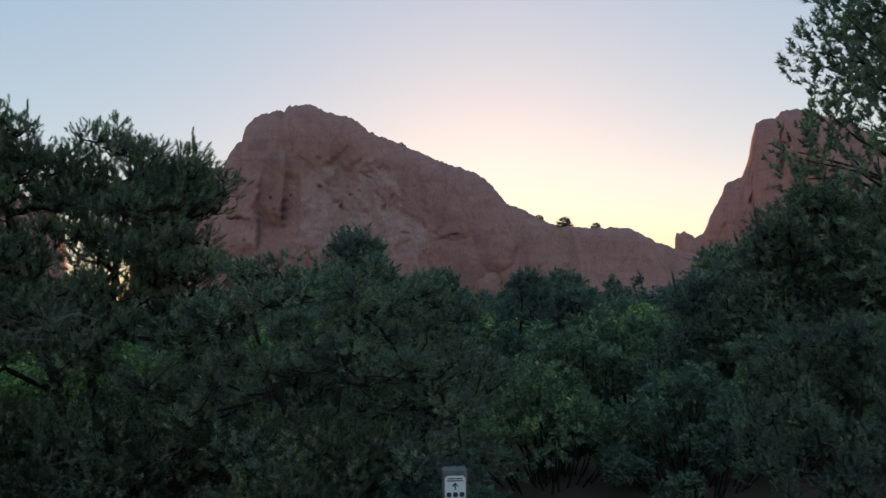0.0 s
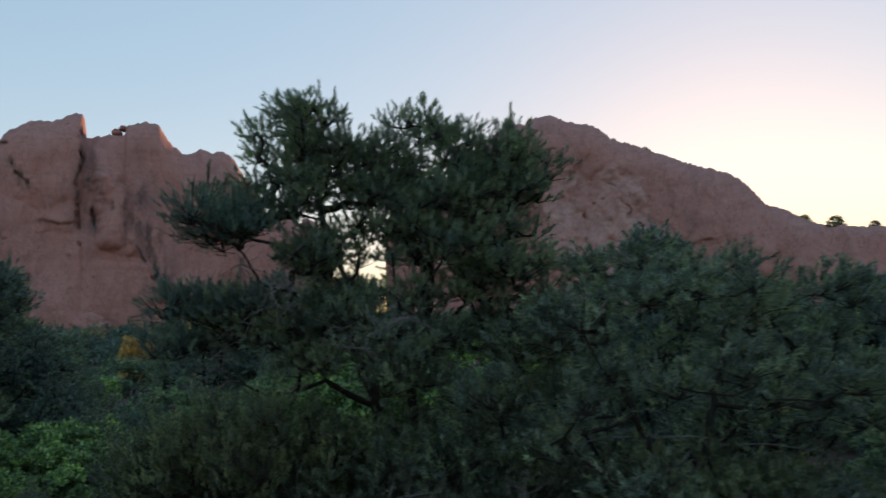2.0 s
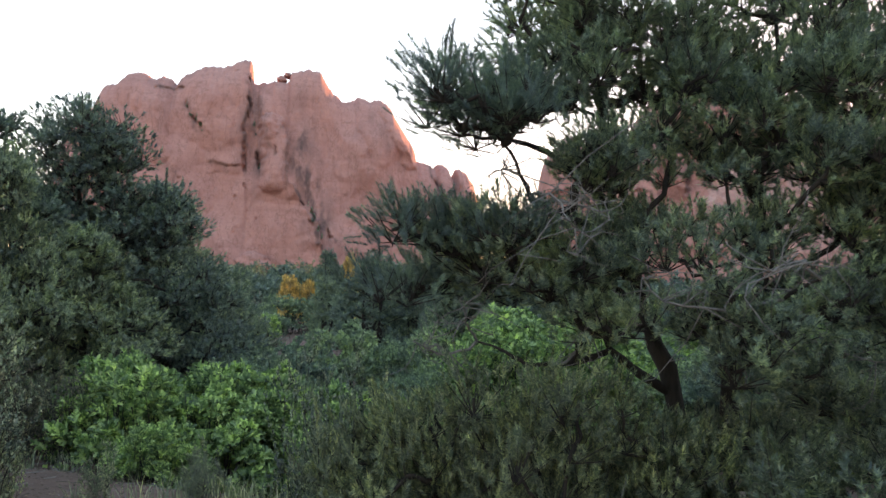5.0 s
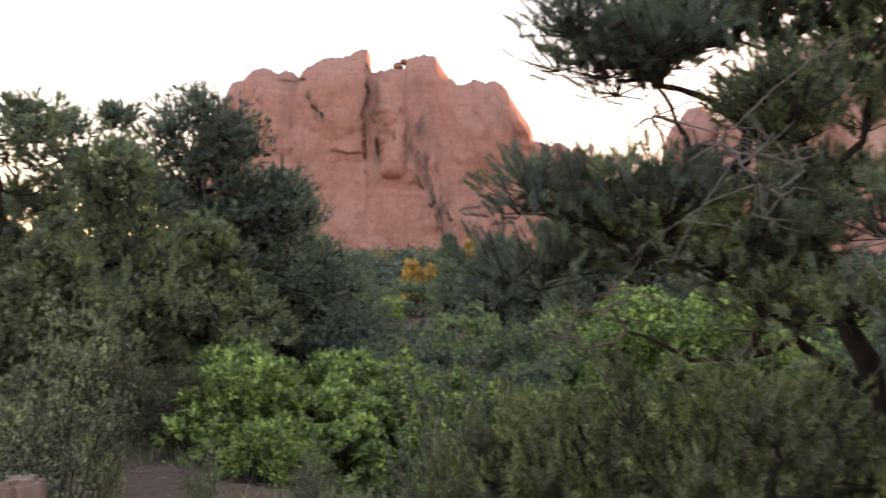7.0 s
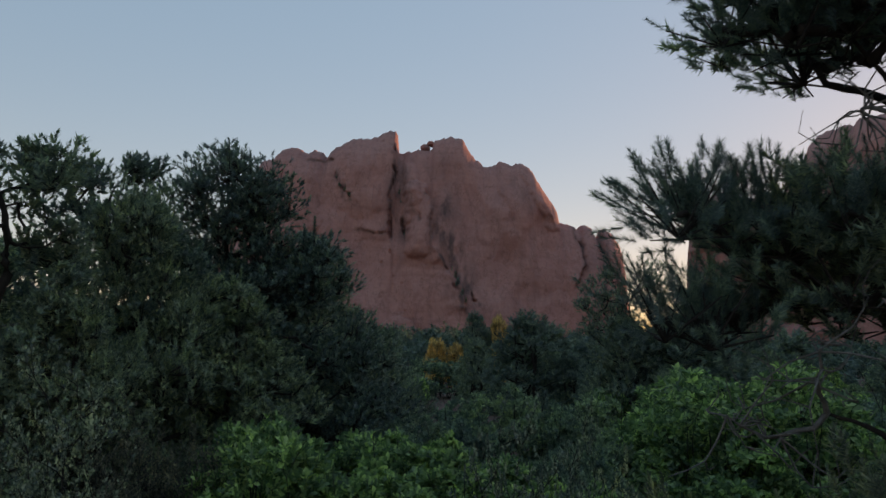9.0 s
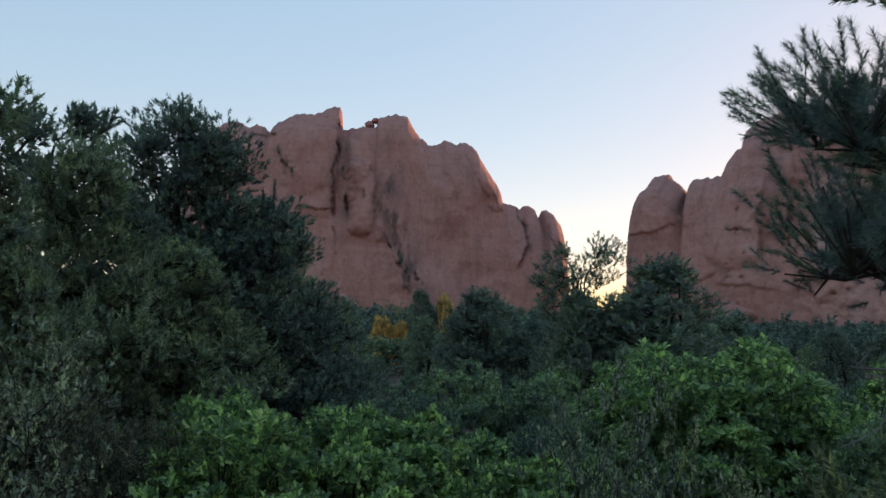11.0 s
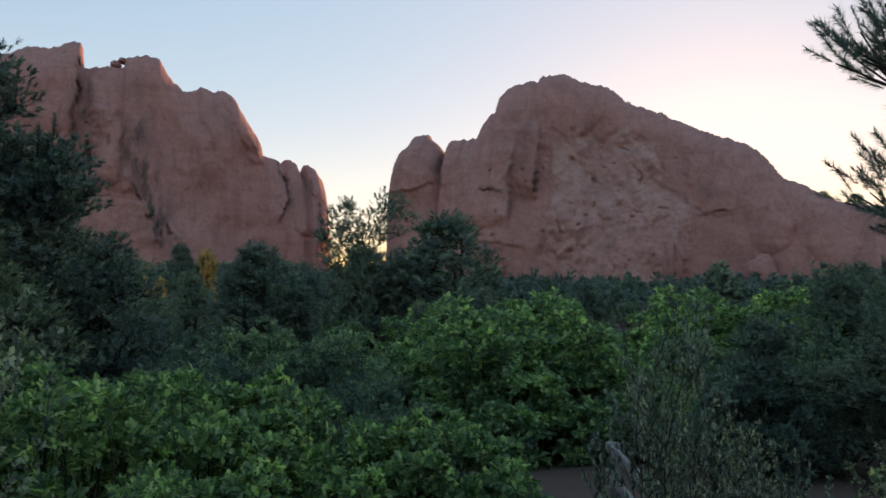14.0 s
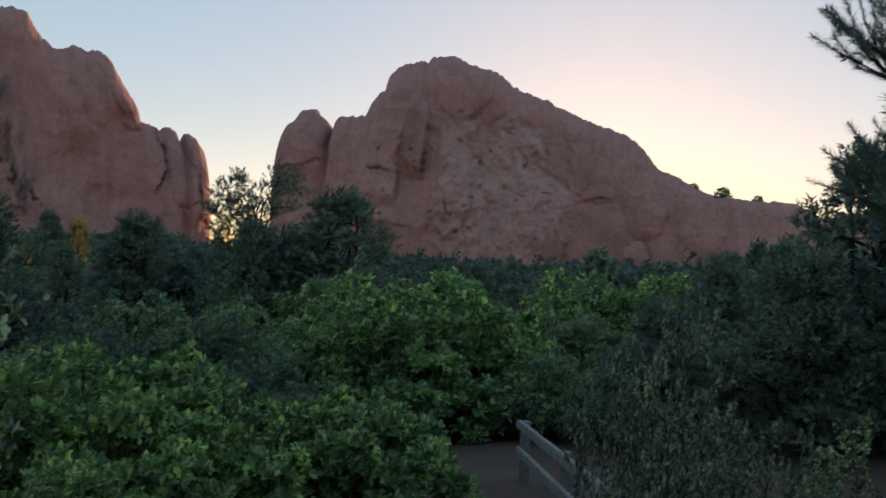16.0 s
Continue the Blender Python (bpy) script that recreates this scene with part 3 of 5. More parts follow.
# ---------------------------------------------------------------- rocks
def rock(name, label, centre, turn, roll, skyline, base, depth, cracks, mat, seed, step=0.45, rows=170, flare=0.5, swing=None, steps=(), scar=(), pit_field=None, shade_stains=(), ribs=()):
    """A sandstone fin along its own x: a skyline, a face that leans back, buttresses (ribs), fissures, slabs (steps) and a spalled scar."""
    xs = np.array(skyline[0::2], float)
    zs = np.array(skyline[1::2], float)
    us = np.arange(xs[0], xs[-1] + step, step)
    back = 26
    dice = random.Random(int(seed * 10))
    px0, px1, pz0, pz1 = pit_field or (xs[0] * 0.6, xs[-1] * 0.4, 5, 45)
    pits = [(dice.uniform(px0, px1), dice.uniform(pz0, pz1), 0.35 + 0.6 * dice.random() ** 3) for _ in range(60)]
    edges = list(zip(scar[0::2], scar[1::2], scar[2::2] + scar[0:2], scar[3::2] + scar[1:2]))
    bleached, varnish_shade = [], []
    v, f = [], []
    half = max(abs(xs[0]), abs(xs[-1]))
    for u in us:
        top = float(np.interp(u, xs, zs)) + 0.75 * noise.fractal(Vector((u * 0.6, seed, 0)), 0.7, 2, 4)
        end = min(1.0, ((u - xs[0] + 2) / 14) ** 0.5, ((xs[-1] - u + 2) / 14) ** 0.5)
        d = depth * end * (0.45 + 0.55 * min(1, (top - base) / 60))
        for j in range(rows + back):
            if j < rows:
                h = (j / (rows - 1)) ** 0.95
                side = -1
            else:
                h = 1 - (j - rows + 1) / back
                side = 1
            prof = flare * (1 - h) ** 1.1 + (1 - flare) * math.sqrt(max(0.0, 1 - h ** 7))
            y = side * d * prof
            z = base + (top - base) * h
            if side < 0:
                p = Vector((u, seed * 7, z))
                uu = u + 2.2 * noise.noise(Vector((u * 0.12, seed, z * 0.12))) + 0.9 * noise.noise(Vector((u * 0.5, seed, z * 0.5)))
                zz = z + 1.6 * noise.noise(Vector((u * 0.12, seed + 9, z * 0.12))) + 0.6 * noise.noise(Vector((u * 0.5, seed + 9, z * 0.5)))
                wob = 6.0 * noise.noise(p * 0.03) + 2.4 * noise.noise(Vector((u * 0.085, seed, z * 0.045))) + 1.1 * noise.fractal(Vector((u * 0.16, seed + 3, z * 0.1)), 0.9, 2, 5)
                wob += 3.2 * max(0.0, noise.noise(Vector((u * 0.05 + z * 0.018, seed + 8, z * 0.012)))) + 0.5 * (noise.ridged_multi_fractal(Vector((u * 0.1, seed + 5, z * 0.07)), 0.9, 2.1, 5, 1.0, 2.0) - 1.2)
                wob *= 0.85
                for kind, amount, fade, *line in steps:
                    along, across = (zz, uu) if kind == "v" else (uu, zz)
                    q = line if kind == "h" else [line[m ^ 1] for m in range(len(line))]
                    lo, hi = min(q[0], q[-2]), max(q[0], q[-2])
                    if lo < along < hi:
                        order = 1 if q[0] < q[-2] else -1
                        gap = float(np.interp(along, q[0::2][::order], q[1::2][::order])) - across
                        if kind == "h":
                            gap = -gap
                        if gap > -0.5:
                            wob += amount * min(1.0, (gap + 0.5) * 1.6) * math.exp(-max(0, gap) / fade) * min(1.0, (along - lo) / 4, (hi - along) / 4 + 0.15)
                for width, proud, *line in ribs:
                    x0, z0, x1, z1 = line
                    k = min(1, max(0, ((uu - x0) * (x1 - x0) + (zz - z0) * (z1 - z0)) / ((x1 - x0) ** 2 + (z1 - z0) ** 2)))
                    off = math.hypot(uu - x0 - k * (x1 - x0), zz - z0 - k * (z1 - z0)) / width
                    if off < 1.6:
                        wob += proud * max(0.0, 1 - (off / 1.6) ** 2) ** 0.6
                cut = fresh = gloom = 0.0
                # soft dark lines: rock stains, and shade painted along cracks and recesses
                for width, deep, *line in shade_stains:
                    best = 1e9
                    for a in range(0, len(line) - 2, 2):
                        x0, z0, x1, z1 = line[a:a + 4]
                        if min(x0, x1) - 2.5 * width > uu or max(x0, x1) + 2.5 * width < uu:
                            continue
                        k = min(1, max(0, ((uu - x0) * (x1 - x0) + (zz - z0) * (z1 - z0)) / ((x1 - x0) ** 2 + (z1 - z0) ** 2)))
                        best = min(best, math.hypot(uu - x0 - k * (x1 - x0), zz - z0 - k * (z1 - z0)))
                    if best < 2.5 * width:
                        gloom = max(gloom, deep * math.exp(-(best / width) ** 2) * max(0.0, min(1.0, 0.65 + 1.3 * noise.noise(Vector((u * 0.35, seed + 2, z * 0.12))) + 0.5 * noise.noise(Vector((u * 1.1, seed, z * 0.5))))))
                if edges:
                    su, sz = uu + 0.7 * noise.noise(Vector((u * 0.9, seed, z * 0.9))), zz
                    inside, near = False, 1e9
                    for x0, z0, x1, z1 in edges:
                        if (z0 > sz) != (z1 > sz) and su < x0 + (sz - z0) * (x1 - x0) / (z1 - z0):
                            inside = not inside
                        k = min(1, max(0, ((su - x0) * (x1 - x0) + (sz - z0) * (z1 - z0)) / ((x1 - x0) ** 2 + (z1 - z0) ** 2)))
                        near = min(near, math.hypot(su - x0 - k * (x1 - x0), sz - z0 - k * (z1 - z0)))
                    if inside:
                        fresh = min(1.0, near / 1.2)
                        wob -= fresh * (0.5 + 2.2 * noise.fractal(Vector((u * 0.14, seed + 6, z * 0.11)), 0.8, 2, 5) + 0.8 * abs(noise.noise(Vector((u * 0.11 + 5, seed, z * 0.05)))))
                        fresh *= 0.45 + 0.55 * smooth(4, 34, z)
                for width, deep, *line in cracks:
                    best = 1e9
                    for a in range(0, len(line) - 2, 2):
                        x0, z0, x1, z1 = line[a:a + 4]
                        if min(x0, x1) - 3 * width > uu or max(x0, x1) + 3 * width < uu:
                            continue
                        k = min(1, max(0, ((uu - x0) * (x1 - x0) + (zz - z0) * (z1 - z0)) / ((x1 - x0) ** 2 + (z1 - z0) ** 2)))
                        best = min(best, math.hypot(uu - x0 - k * (x1 - x0), zz - z0 - k * (z1 - z0)))
                    if best < 3 * width:
                        w = width * (0.42 + 0.4 * noise.noise(Vector((u * 0.4, z * 0.4, seed))))
                        cut = max(cut, deep * max(0.0, 0.3 + 1.3 * noise.noise(Vector((u * 0.2, z * 0.2, seed + 4)))) * math.exp(-(best / max(w, 0.22)) ** 2))
                for px, pz, pr in pits:
                    if abs(u - px) < 2 * pr and abs(z - pz) < 2 * pr:
                        cut = max(cut, 3.2 * pr * math.exp(-((u - px) ** 2 + ((z - pz) * 1.5) ** 2) / (pr * pr * 0.5)))
                y -= (wob - cut) * min(1, (1 - h) * 5 + 0.12) * min(1.0, end + 0.2)
            v.append((u, y, z))
            bleached.append(fresh if side < 0 else 0.0)
            varnish_shade.append(gloom if side < 0 else 0.0)
    n = rows + back
    for i in range(len(us) - 1):
        for j in range(n - 1):
            a = i * n + j
            f.append((a, a + n, a + n + 1, a + 1))
    f.append(tuple(range(n)))
    f.append(tuple((len(us) - 1) * n + j for j in range(n - 1, -1, -1)))
    if swing:
        v = [tuple(swing(Vector(p))) for p in v]
    ob = part(name, mesh_of(name, v, f, True), mat)
    ob.data.attributes.new("varnish_shade", "FLOAT", "POINT").data.foreach_set("value", varnish_shade)
    if scar:
        ob.data.attributes.new("bleached", "FLOAT", "POINT").data.foreach_set("value", bleached)
    ob.matrix_world = pose(*centre, 0, roll, math.degrees(turn)) 
    return tagged(ob, label, "rock formation")


NORTH_TURN = math.atan2(227, 297)
NORTH_SKYLINE = [-112, 15, -104, 60, -92, 72, -89, 80.5, -83, 82, -79.5, 86.5, -73, 87.6, -67.5, 84.4, -64.6, 86.3, -61, 85.4, -58.3, 82.4, -56, 86.6, -46.6, 91.6, -36.7, 92.6, -29.6, 96.4,
                 -26, 96.4, -24.9, 93.5, -24.5, 85.2, -14.8, 87, -8.6, 87.4, -7.3, 92, -0.2, 93.6, 5.8, 92.8, 10.5, 84.7, 16.5, 79.4, 20.5, 80, 23.5, 82.6, 28.5, 79.9, 33, 81.6, 37.2, 79.6,
                 40.3, 74.5, 44.1, 68.6, 50.2, 59.0, 51, 53.2, 57.6, 52.2, 60.2, 50.0, 63.7, 53.0, 66.7, 50.6, 69.7, 43.5, 71, 50, 74.5, 49.8, 79.3, 44.1, 81.5, 33.5, 83.5, 15, 85, -4]
NORTH_CRACKS = [
    (1.3, 8, -24.8, 85, -25.8, 72, -26.6, 53, -27.6, 39), (2.6, 6, -19.6, 50, -19.2, 42), (0.8, 3, -17, 66, -14, 58, -13, 50), (1.2, 6, -4.2, 33, 3.5, 24, 9.8, 9), (0.8, 4, 1, 27, 6, 12), (0.7, 3, 6, 24, 12, 14)
] + [
    (0.8, 4, -66, 79, -54, 80), (0.9, 4, -40.5, 45.2, -28.4, 44.6), (0.9, 3, -52, 72, -50, 66, -44, 61), (0.7, 3, -54, 61, -50, 58, -46, 60), (0.7, 3, -55, 37, -54.5, 22),
    (0.9, 4, 57, 50, 60, 40, 60, 30, 56, 22), (0.9, 5, 69.7, 46, 73, 30, 76, 12), (0.7, 3, -30, 90, -38, 88), (3, 2, 25, 75, 27, 68),
]
NORTH_STEPS = [
    ("v", 2.2, 14, -24.8, 88, -25.8, 72, -26.6, 53, -27.6, 40), ("v", 5.0, 7, -9.5, 66, -8, 50, -5, 36, -1, 28), ("v", 4.5, 7, -1, 30, 4, 23, 10, 8), ("h", 1.2, 5, -43, 45.5, -27.5, 45),
    ("h", 2.2, 6, -66, 79, -53, 80), ("v", 3.5, 8, 57, 52, 60, 40, 60, 30, 56, 20), ("v", 3.0, 5, 69.7, 48, 73, 30, 76, 8), ("v", 4.0, 6, 37, 80, 42, 66, 48, 50),
]
# its dark lines paint in the chimney's and pillar's shade besides real stains
north = rock("sandstone_rock", "tall red sandstone fin with twin bumps on its crest", (-235.48, 304.64, 3.1), NORTH_TURN, 0.9, NORTH_SKYLINE, -6, 34, NORTH_CRACKS, ROCK_RED, 1.3, steps=NORTH_STEPS, pit_field=(-58, -18, 8, 42), ribs=[(3.6, 5.0, -14.5, 64, -13.5, 38), (2.4, 2.5, -18, 74, -15, 60), (3.2, 2.4, 37, 76, 47, 52), (3.4, 3.0, 64, 49, 68, 20), (3.0, 3.5, 74.5, 46, 79, 14), (6.0, 1.6, -44, 86, -40, 60), (5.0, 1.2, -33, 88, -34, 62), (5.0, 1.4, 12, 78, 22, 40), (4.0, 2.0, -70, 78, -62, 50), (3.0, 1.4, 27, 76, 33, 50)], shade_stains=[
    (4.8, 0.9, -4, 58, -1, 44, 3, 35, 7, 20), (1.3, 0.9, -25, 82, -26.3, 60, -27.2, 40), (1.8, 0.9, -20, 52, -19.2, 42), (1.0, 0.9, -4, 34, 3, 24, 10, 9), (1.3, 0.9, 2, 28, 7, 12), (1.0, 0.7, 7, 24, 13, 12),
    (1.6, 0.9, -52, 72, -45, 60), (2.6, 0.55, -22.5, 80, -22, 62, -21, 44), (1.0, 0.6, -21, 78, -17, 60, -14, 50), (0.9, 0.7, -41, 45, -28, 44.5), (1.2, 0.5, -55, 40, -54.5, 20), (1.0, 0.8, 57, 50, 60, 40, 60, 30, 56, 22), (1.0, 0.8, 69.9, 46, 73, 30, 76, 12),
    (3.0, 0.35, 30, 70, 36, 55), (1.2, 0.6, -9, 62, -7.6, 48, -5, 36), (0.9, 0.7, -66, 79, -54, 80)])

SOUTH_SKYLINE = [-78.0, -4, -76.6, 20, -75.4, 32, -75.6, 37, -74.2, 44.5, -71.6, 51.4, -68.6, 53.2, -66.8, 54.6, -66.0, 57.2, -61.2, 57.4, -59.6, 54.9, -57.2, 53.0, -54.9, 50.0, -53.4, 46.8, -52, 54.6, -47, 55.5, -41, 55.5, -39.7, 59.5,
                 -37, 64.1, -33, 66.6, -32.4, 72.1, -28.9, 75.9, -24.3, 77, -19.8, 79, -17.7, 77.6, -15.3, 80.7, -6.5, 80.5, -1.5, 78.1, 5.7, 76.2, 11.8, 74.1, 16.5, 69.1, 24.6, 66.2, 36, 61, 42.5, 58.2,
                 48.5, 55.6, 59.5, 52.1, 64.8, 48.2, 71.7, 39.3, 81.2, 35.3, 87.4, 31.2, 95.3, 29.2, 105.8, 28.4, 119.8, 27.9, 126.1, 26.5, 134.1, 22.3, 144, 18.4, 165, 12, 190, 4]
SOUTH_CRACKS = [
    (0.7, 4, -15.2, 55, -15.6, 44, -15, 31), (1.2, 8, -53.4, 50, -54, 36), (0.7, 2, -25, 47, -25.5, 20)
] + [
    (1.6, 4, 32, 10, 31.5, -2), (0.7, 3, -2, 54, -4, 46, -1, 40), (0.7, 3, 8, 50, 6, 38, 9, 30), (0.8, 3, 17, 42, 22, 38, 20, 32), (0.7, 3, -8, 22, -4, 14, 3, 10), (0.7, 3, 14, 28, 22, 24, 30, 26), (0.8, 3, -14, 14, -8, 8), (0.7, 3, 24, 20, 26, 8), (0.8, 3, 29, 42, 31, 35), (0.7, 3, -36, 32, -30, 31, -27, 29), (0.8, 3, 40, 23, 48, 24), (0.9, 3, 13, 50, 18, 47, 21, 48), (0.7, 2, 8, 22, 10, 8),
]
SOUTH_STEPS = [
    ("v", 5.5, 10, -15.2, 58, -15.6, 44, -15, 28), ("v", 3.0, 14, -53.4, 52, -54, 35), ("h", 1.6, 8, -77, 31, -62, 32, -54, 37), ("v", 3.5, 8, -25, 50, -25.5, 18), ("h", 1.2, 6, -40, 14, -18, 11), ("h", 1.2, 5, 40, 23.5, 52, 25),
]
SOUTH_SCAR = [-4, 56.5, 3, 56.5, 8, 52, 13, 55.5, 19, 56.5, 28, 49, 29, 35, 34, 31, 38, 27, 39, 12, 36, 5, 32, -4, 5, -2, -8, 2, -16, 8, -13, 20, -9, 30, -11, 40, -10, 52]
SOUTH_EYE = pose(-46.2, 324.9, -0.2, 0, 0.75, 6).inverted() @ Vector((-0.3, 1.4, 1.7))


def south_swing(p):
    """The long right-hand ridge comes forward, scaled about the first camera point to keep its outline in view."""
    k = 1 - min(0.28, 0.003 * max(0.0, p.x - 5))
    return SOUTH_EYE + (p - SOUTH_EYE) * k


# the broad dark line left of the scar is painted shadow
south = rock("sandstone_rock", "broad red sandstone rock with bleached scar and sloping ridge", (-46.2, 324.9, -0.2), radians(6), 0.75, SOUTH_SKYLINE, -8, 36, SOUTH_CRACKS, ROCK_SCAR, 4.7, swing=south_swing, steps=SOUTH_STEPS, scar=SOUTH_SCAR, pit_field=(-38, 34, 4, 46), ribs=[(8.0, 3.5, -66, 50, -66, 20), (5.0, 2.5, -46, 50, -46, 22), (6.0, 2.5, -33, 62, -34, 28), (5.0, 2.5, -20, 70, -20, 40), (6.0, 2.5, -4, 76, -2, 62), (5.0, 2.0, 12, 70, 16, 58), (4.0, 3.0, 30, 12, 31, 0), (5.0, 2.5, 42, 52, 46, 30), (6.0, 3.0, 58, 46, 64, 20), (5.0, 2.5, 76, 34, 84, 12)], shade_stains=[
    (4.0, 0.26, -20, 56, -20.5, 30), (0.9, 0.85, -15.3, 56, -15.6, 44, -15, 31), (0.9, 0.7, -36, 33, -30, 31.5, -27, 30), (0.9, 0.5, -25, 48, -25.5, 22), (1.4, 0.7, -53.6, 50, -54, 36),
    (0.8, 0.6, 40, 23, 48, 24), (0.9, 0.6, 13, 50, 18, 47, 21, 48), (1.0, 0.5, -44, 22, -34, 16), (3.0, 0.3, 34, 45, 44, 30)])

rock("sandstone_rock", "stepped red sandstone tower behind dark conifers", (148.1, 340.7, -2.6), radians(-20), 0.8,
     [-50, -5, -48.3, 18, -47.8, 25.8, -43.5, 26.5, -39.9, 24, -36, 25.2, -33.2, 31.7, -27.8, 41.8, -25.8, 46.9, -19, 49, -16.1, 56.5, -14.6, 64.3, -12.4, 71.8, -8.7, 73.8, -4.5, 73.4, -1.4, 76.6, 7.3, 76.5, 13, 73,
      24, 70, 36, 58, 50, 48, 70, 20, 74, 0], -8, 26, [(1, 5, -16, 58, -15, 30), (1, 5, -2, 74, -4, 40)], ROCK_RED, 9.1, 0.7, 110)


def boulder(label, at, size, seed, turn=0.0):
    bm = bmesh.new()
    bmesh.ops.create_icosphere(bm, subdivisions=4, radius=1)
    for w in bm.verts:
        p = w.co * (1 + 0.28 * noise.fractal(w.co * 1.3 + Vector((seed, 0, 0)), 1, 2, 4))
        w.co = Vector((p.x * size[0], p.y * size[1], p.z * size[2]))
    me = bpy.data.meshes.new("boulder")
    bm.to_mesh(me)
    bm.free()
    me.polygons.foreach_set("use_smooth", [True] * len(me.polygons))
    ob = part("boulder", me, ROCK_RED)
    ob.matrix_world = pose(*at, 0, 0, math.degrees(turn))
    return tagged(ob, label, "boulder")


north_rock = north
north, south = north.matrix_world.copy(), south.matrix_world.copy()
boulder("rounded red block balanced on the crest", north @ Vector((-12.0, 0, 88.4)), (2.3, 3, 1.9), 3, NORTH_TURN)
boulder("rounded red block leaning on its neighbour", north @ Vector((-9.0, 0, 90.6)), (2.0, 3, 1.2), 7, NORTH_TURN)

for at, size, seed in [((66, -26, 4), (6, 5, 8), 11), ((74, -24, 2), (5, 4, 6), 12), ((-20, -34, 2), (7, 5, 5), 13)]:
    boulder("pale red boulder at the foot of the rock", north @ Vector(at), size, seed, NORTH_TURN)
for at, size, seed in [((31, -36, 4), (3.2, 4, 8), 21), ((60, -34, 3), (5, 4, 5), 22), ((-34, -34, 2), (8, 5, 4), 23)]:
    boulder("pale red boulder at the foot of the rock", south @ south_swing(Vector(at)), size, seed)

# ---------------------------------------------------------------- plants
rng = np.random.default_rng(7)


def place(ob, x, y, top=None, wide=1.0, turn=None, height=1.0):
    """Stands a plant of known height on the ground, its top at a given level."""
    z = ground_z(x, y) - 0.05
    s = (top - z) / height if top is not None else 1.0
    ob.matrix_world = Matrix.Translation((x, y, z)) @ pose(0, 0, 0, 0, 0, rng.uniform(0, 360) if turn is None else turn) @ Matrix.Diagonal((s * wide, s * wide, s, 1))
    return ob


def again(ob, x, y, top=None, wide=1.0, turn=None, height=1.0):
    return place(copy_thing(ob, Matrix()), x, y, top, wide, turn, height)


# the big pinyon by the walk: its crown, the long arms towards the fence; the low one at its foot
px, py = -5.7, 13.0
lift = 0.05 - ground_z(px, py)


def about(x, y, z, *rest):
    """A place by the big pinyon, from its foot."""
    return (x - px, y - py, z + lift, *rest)


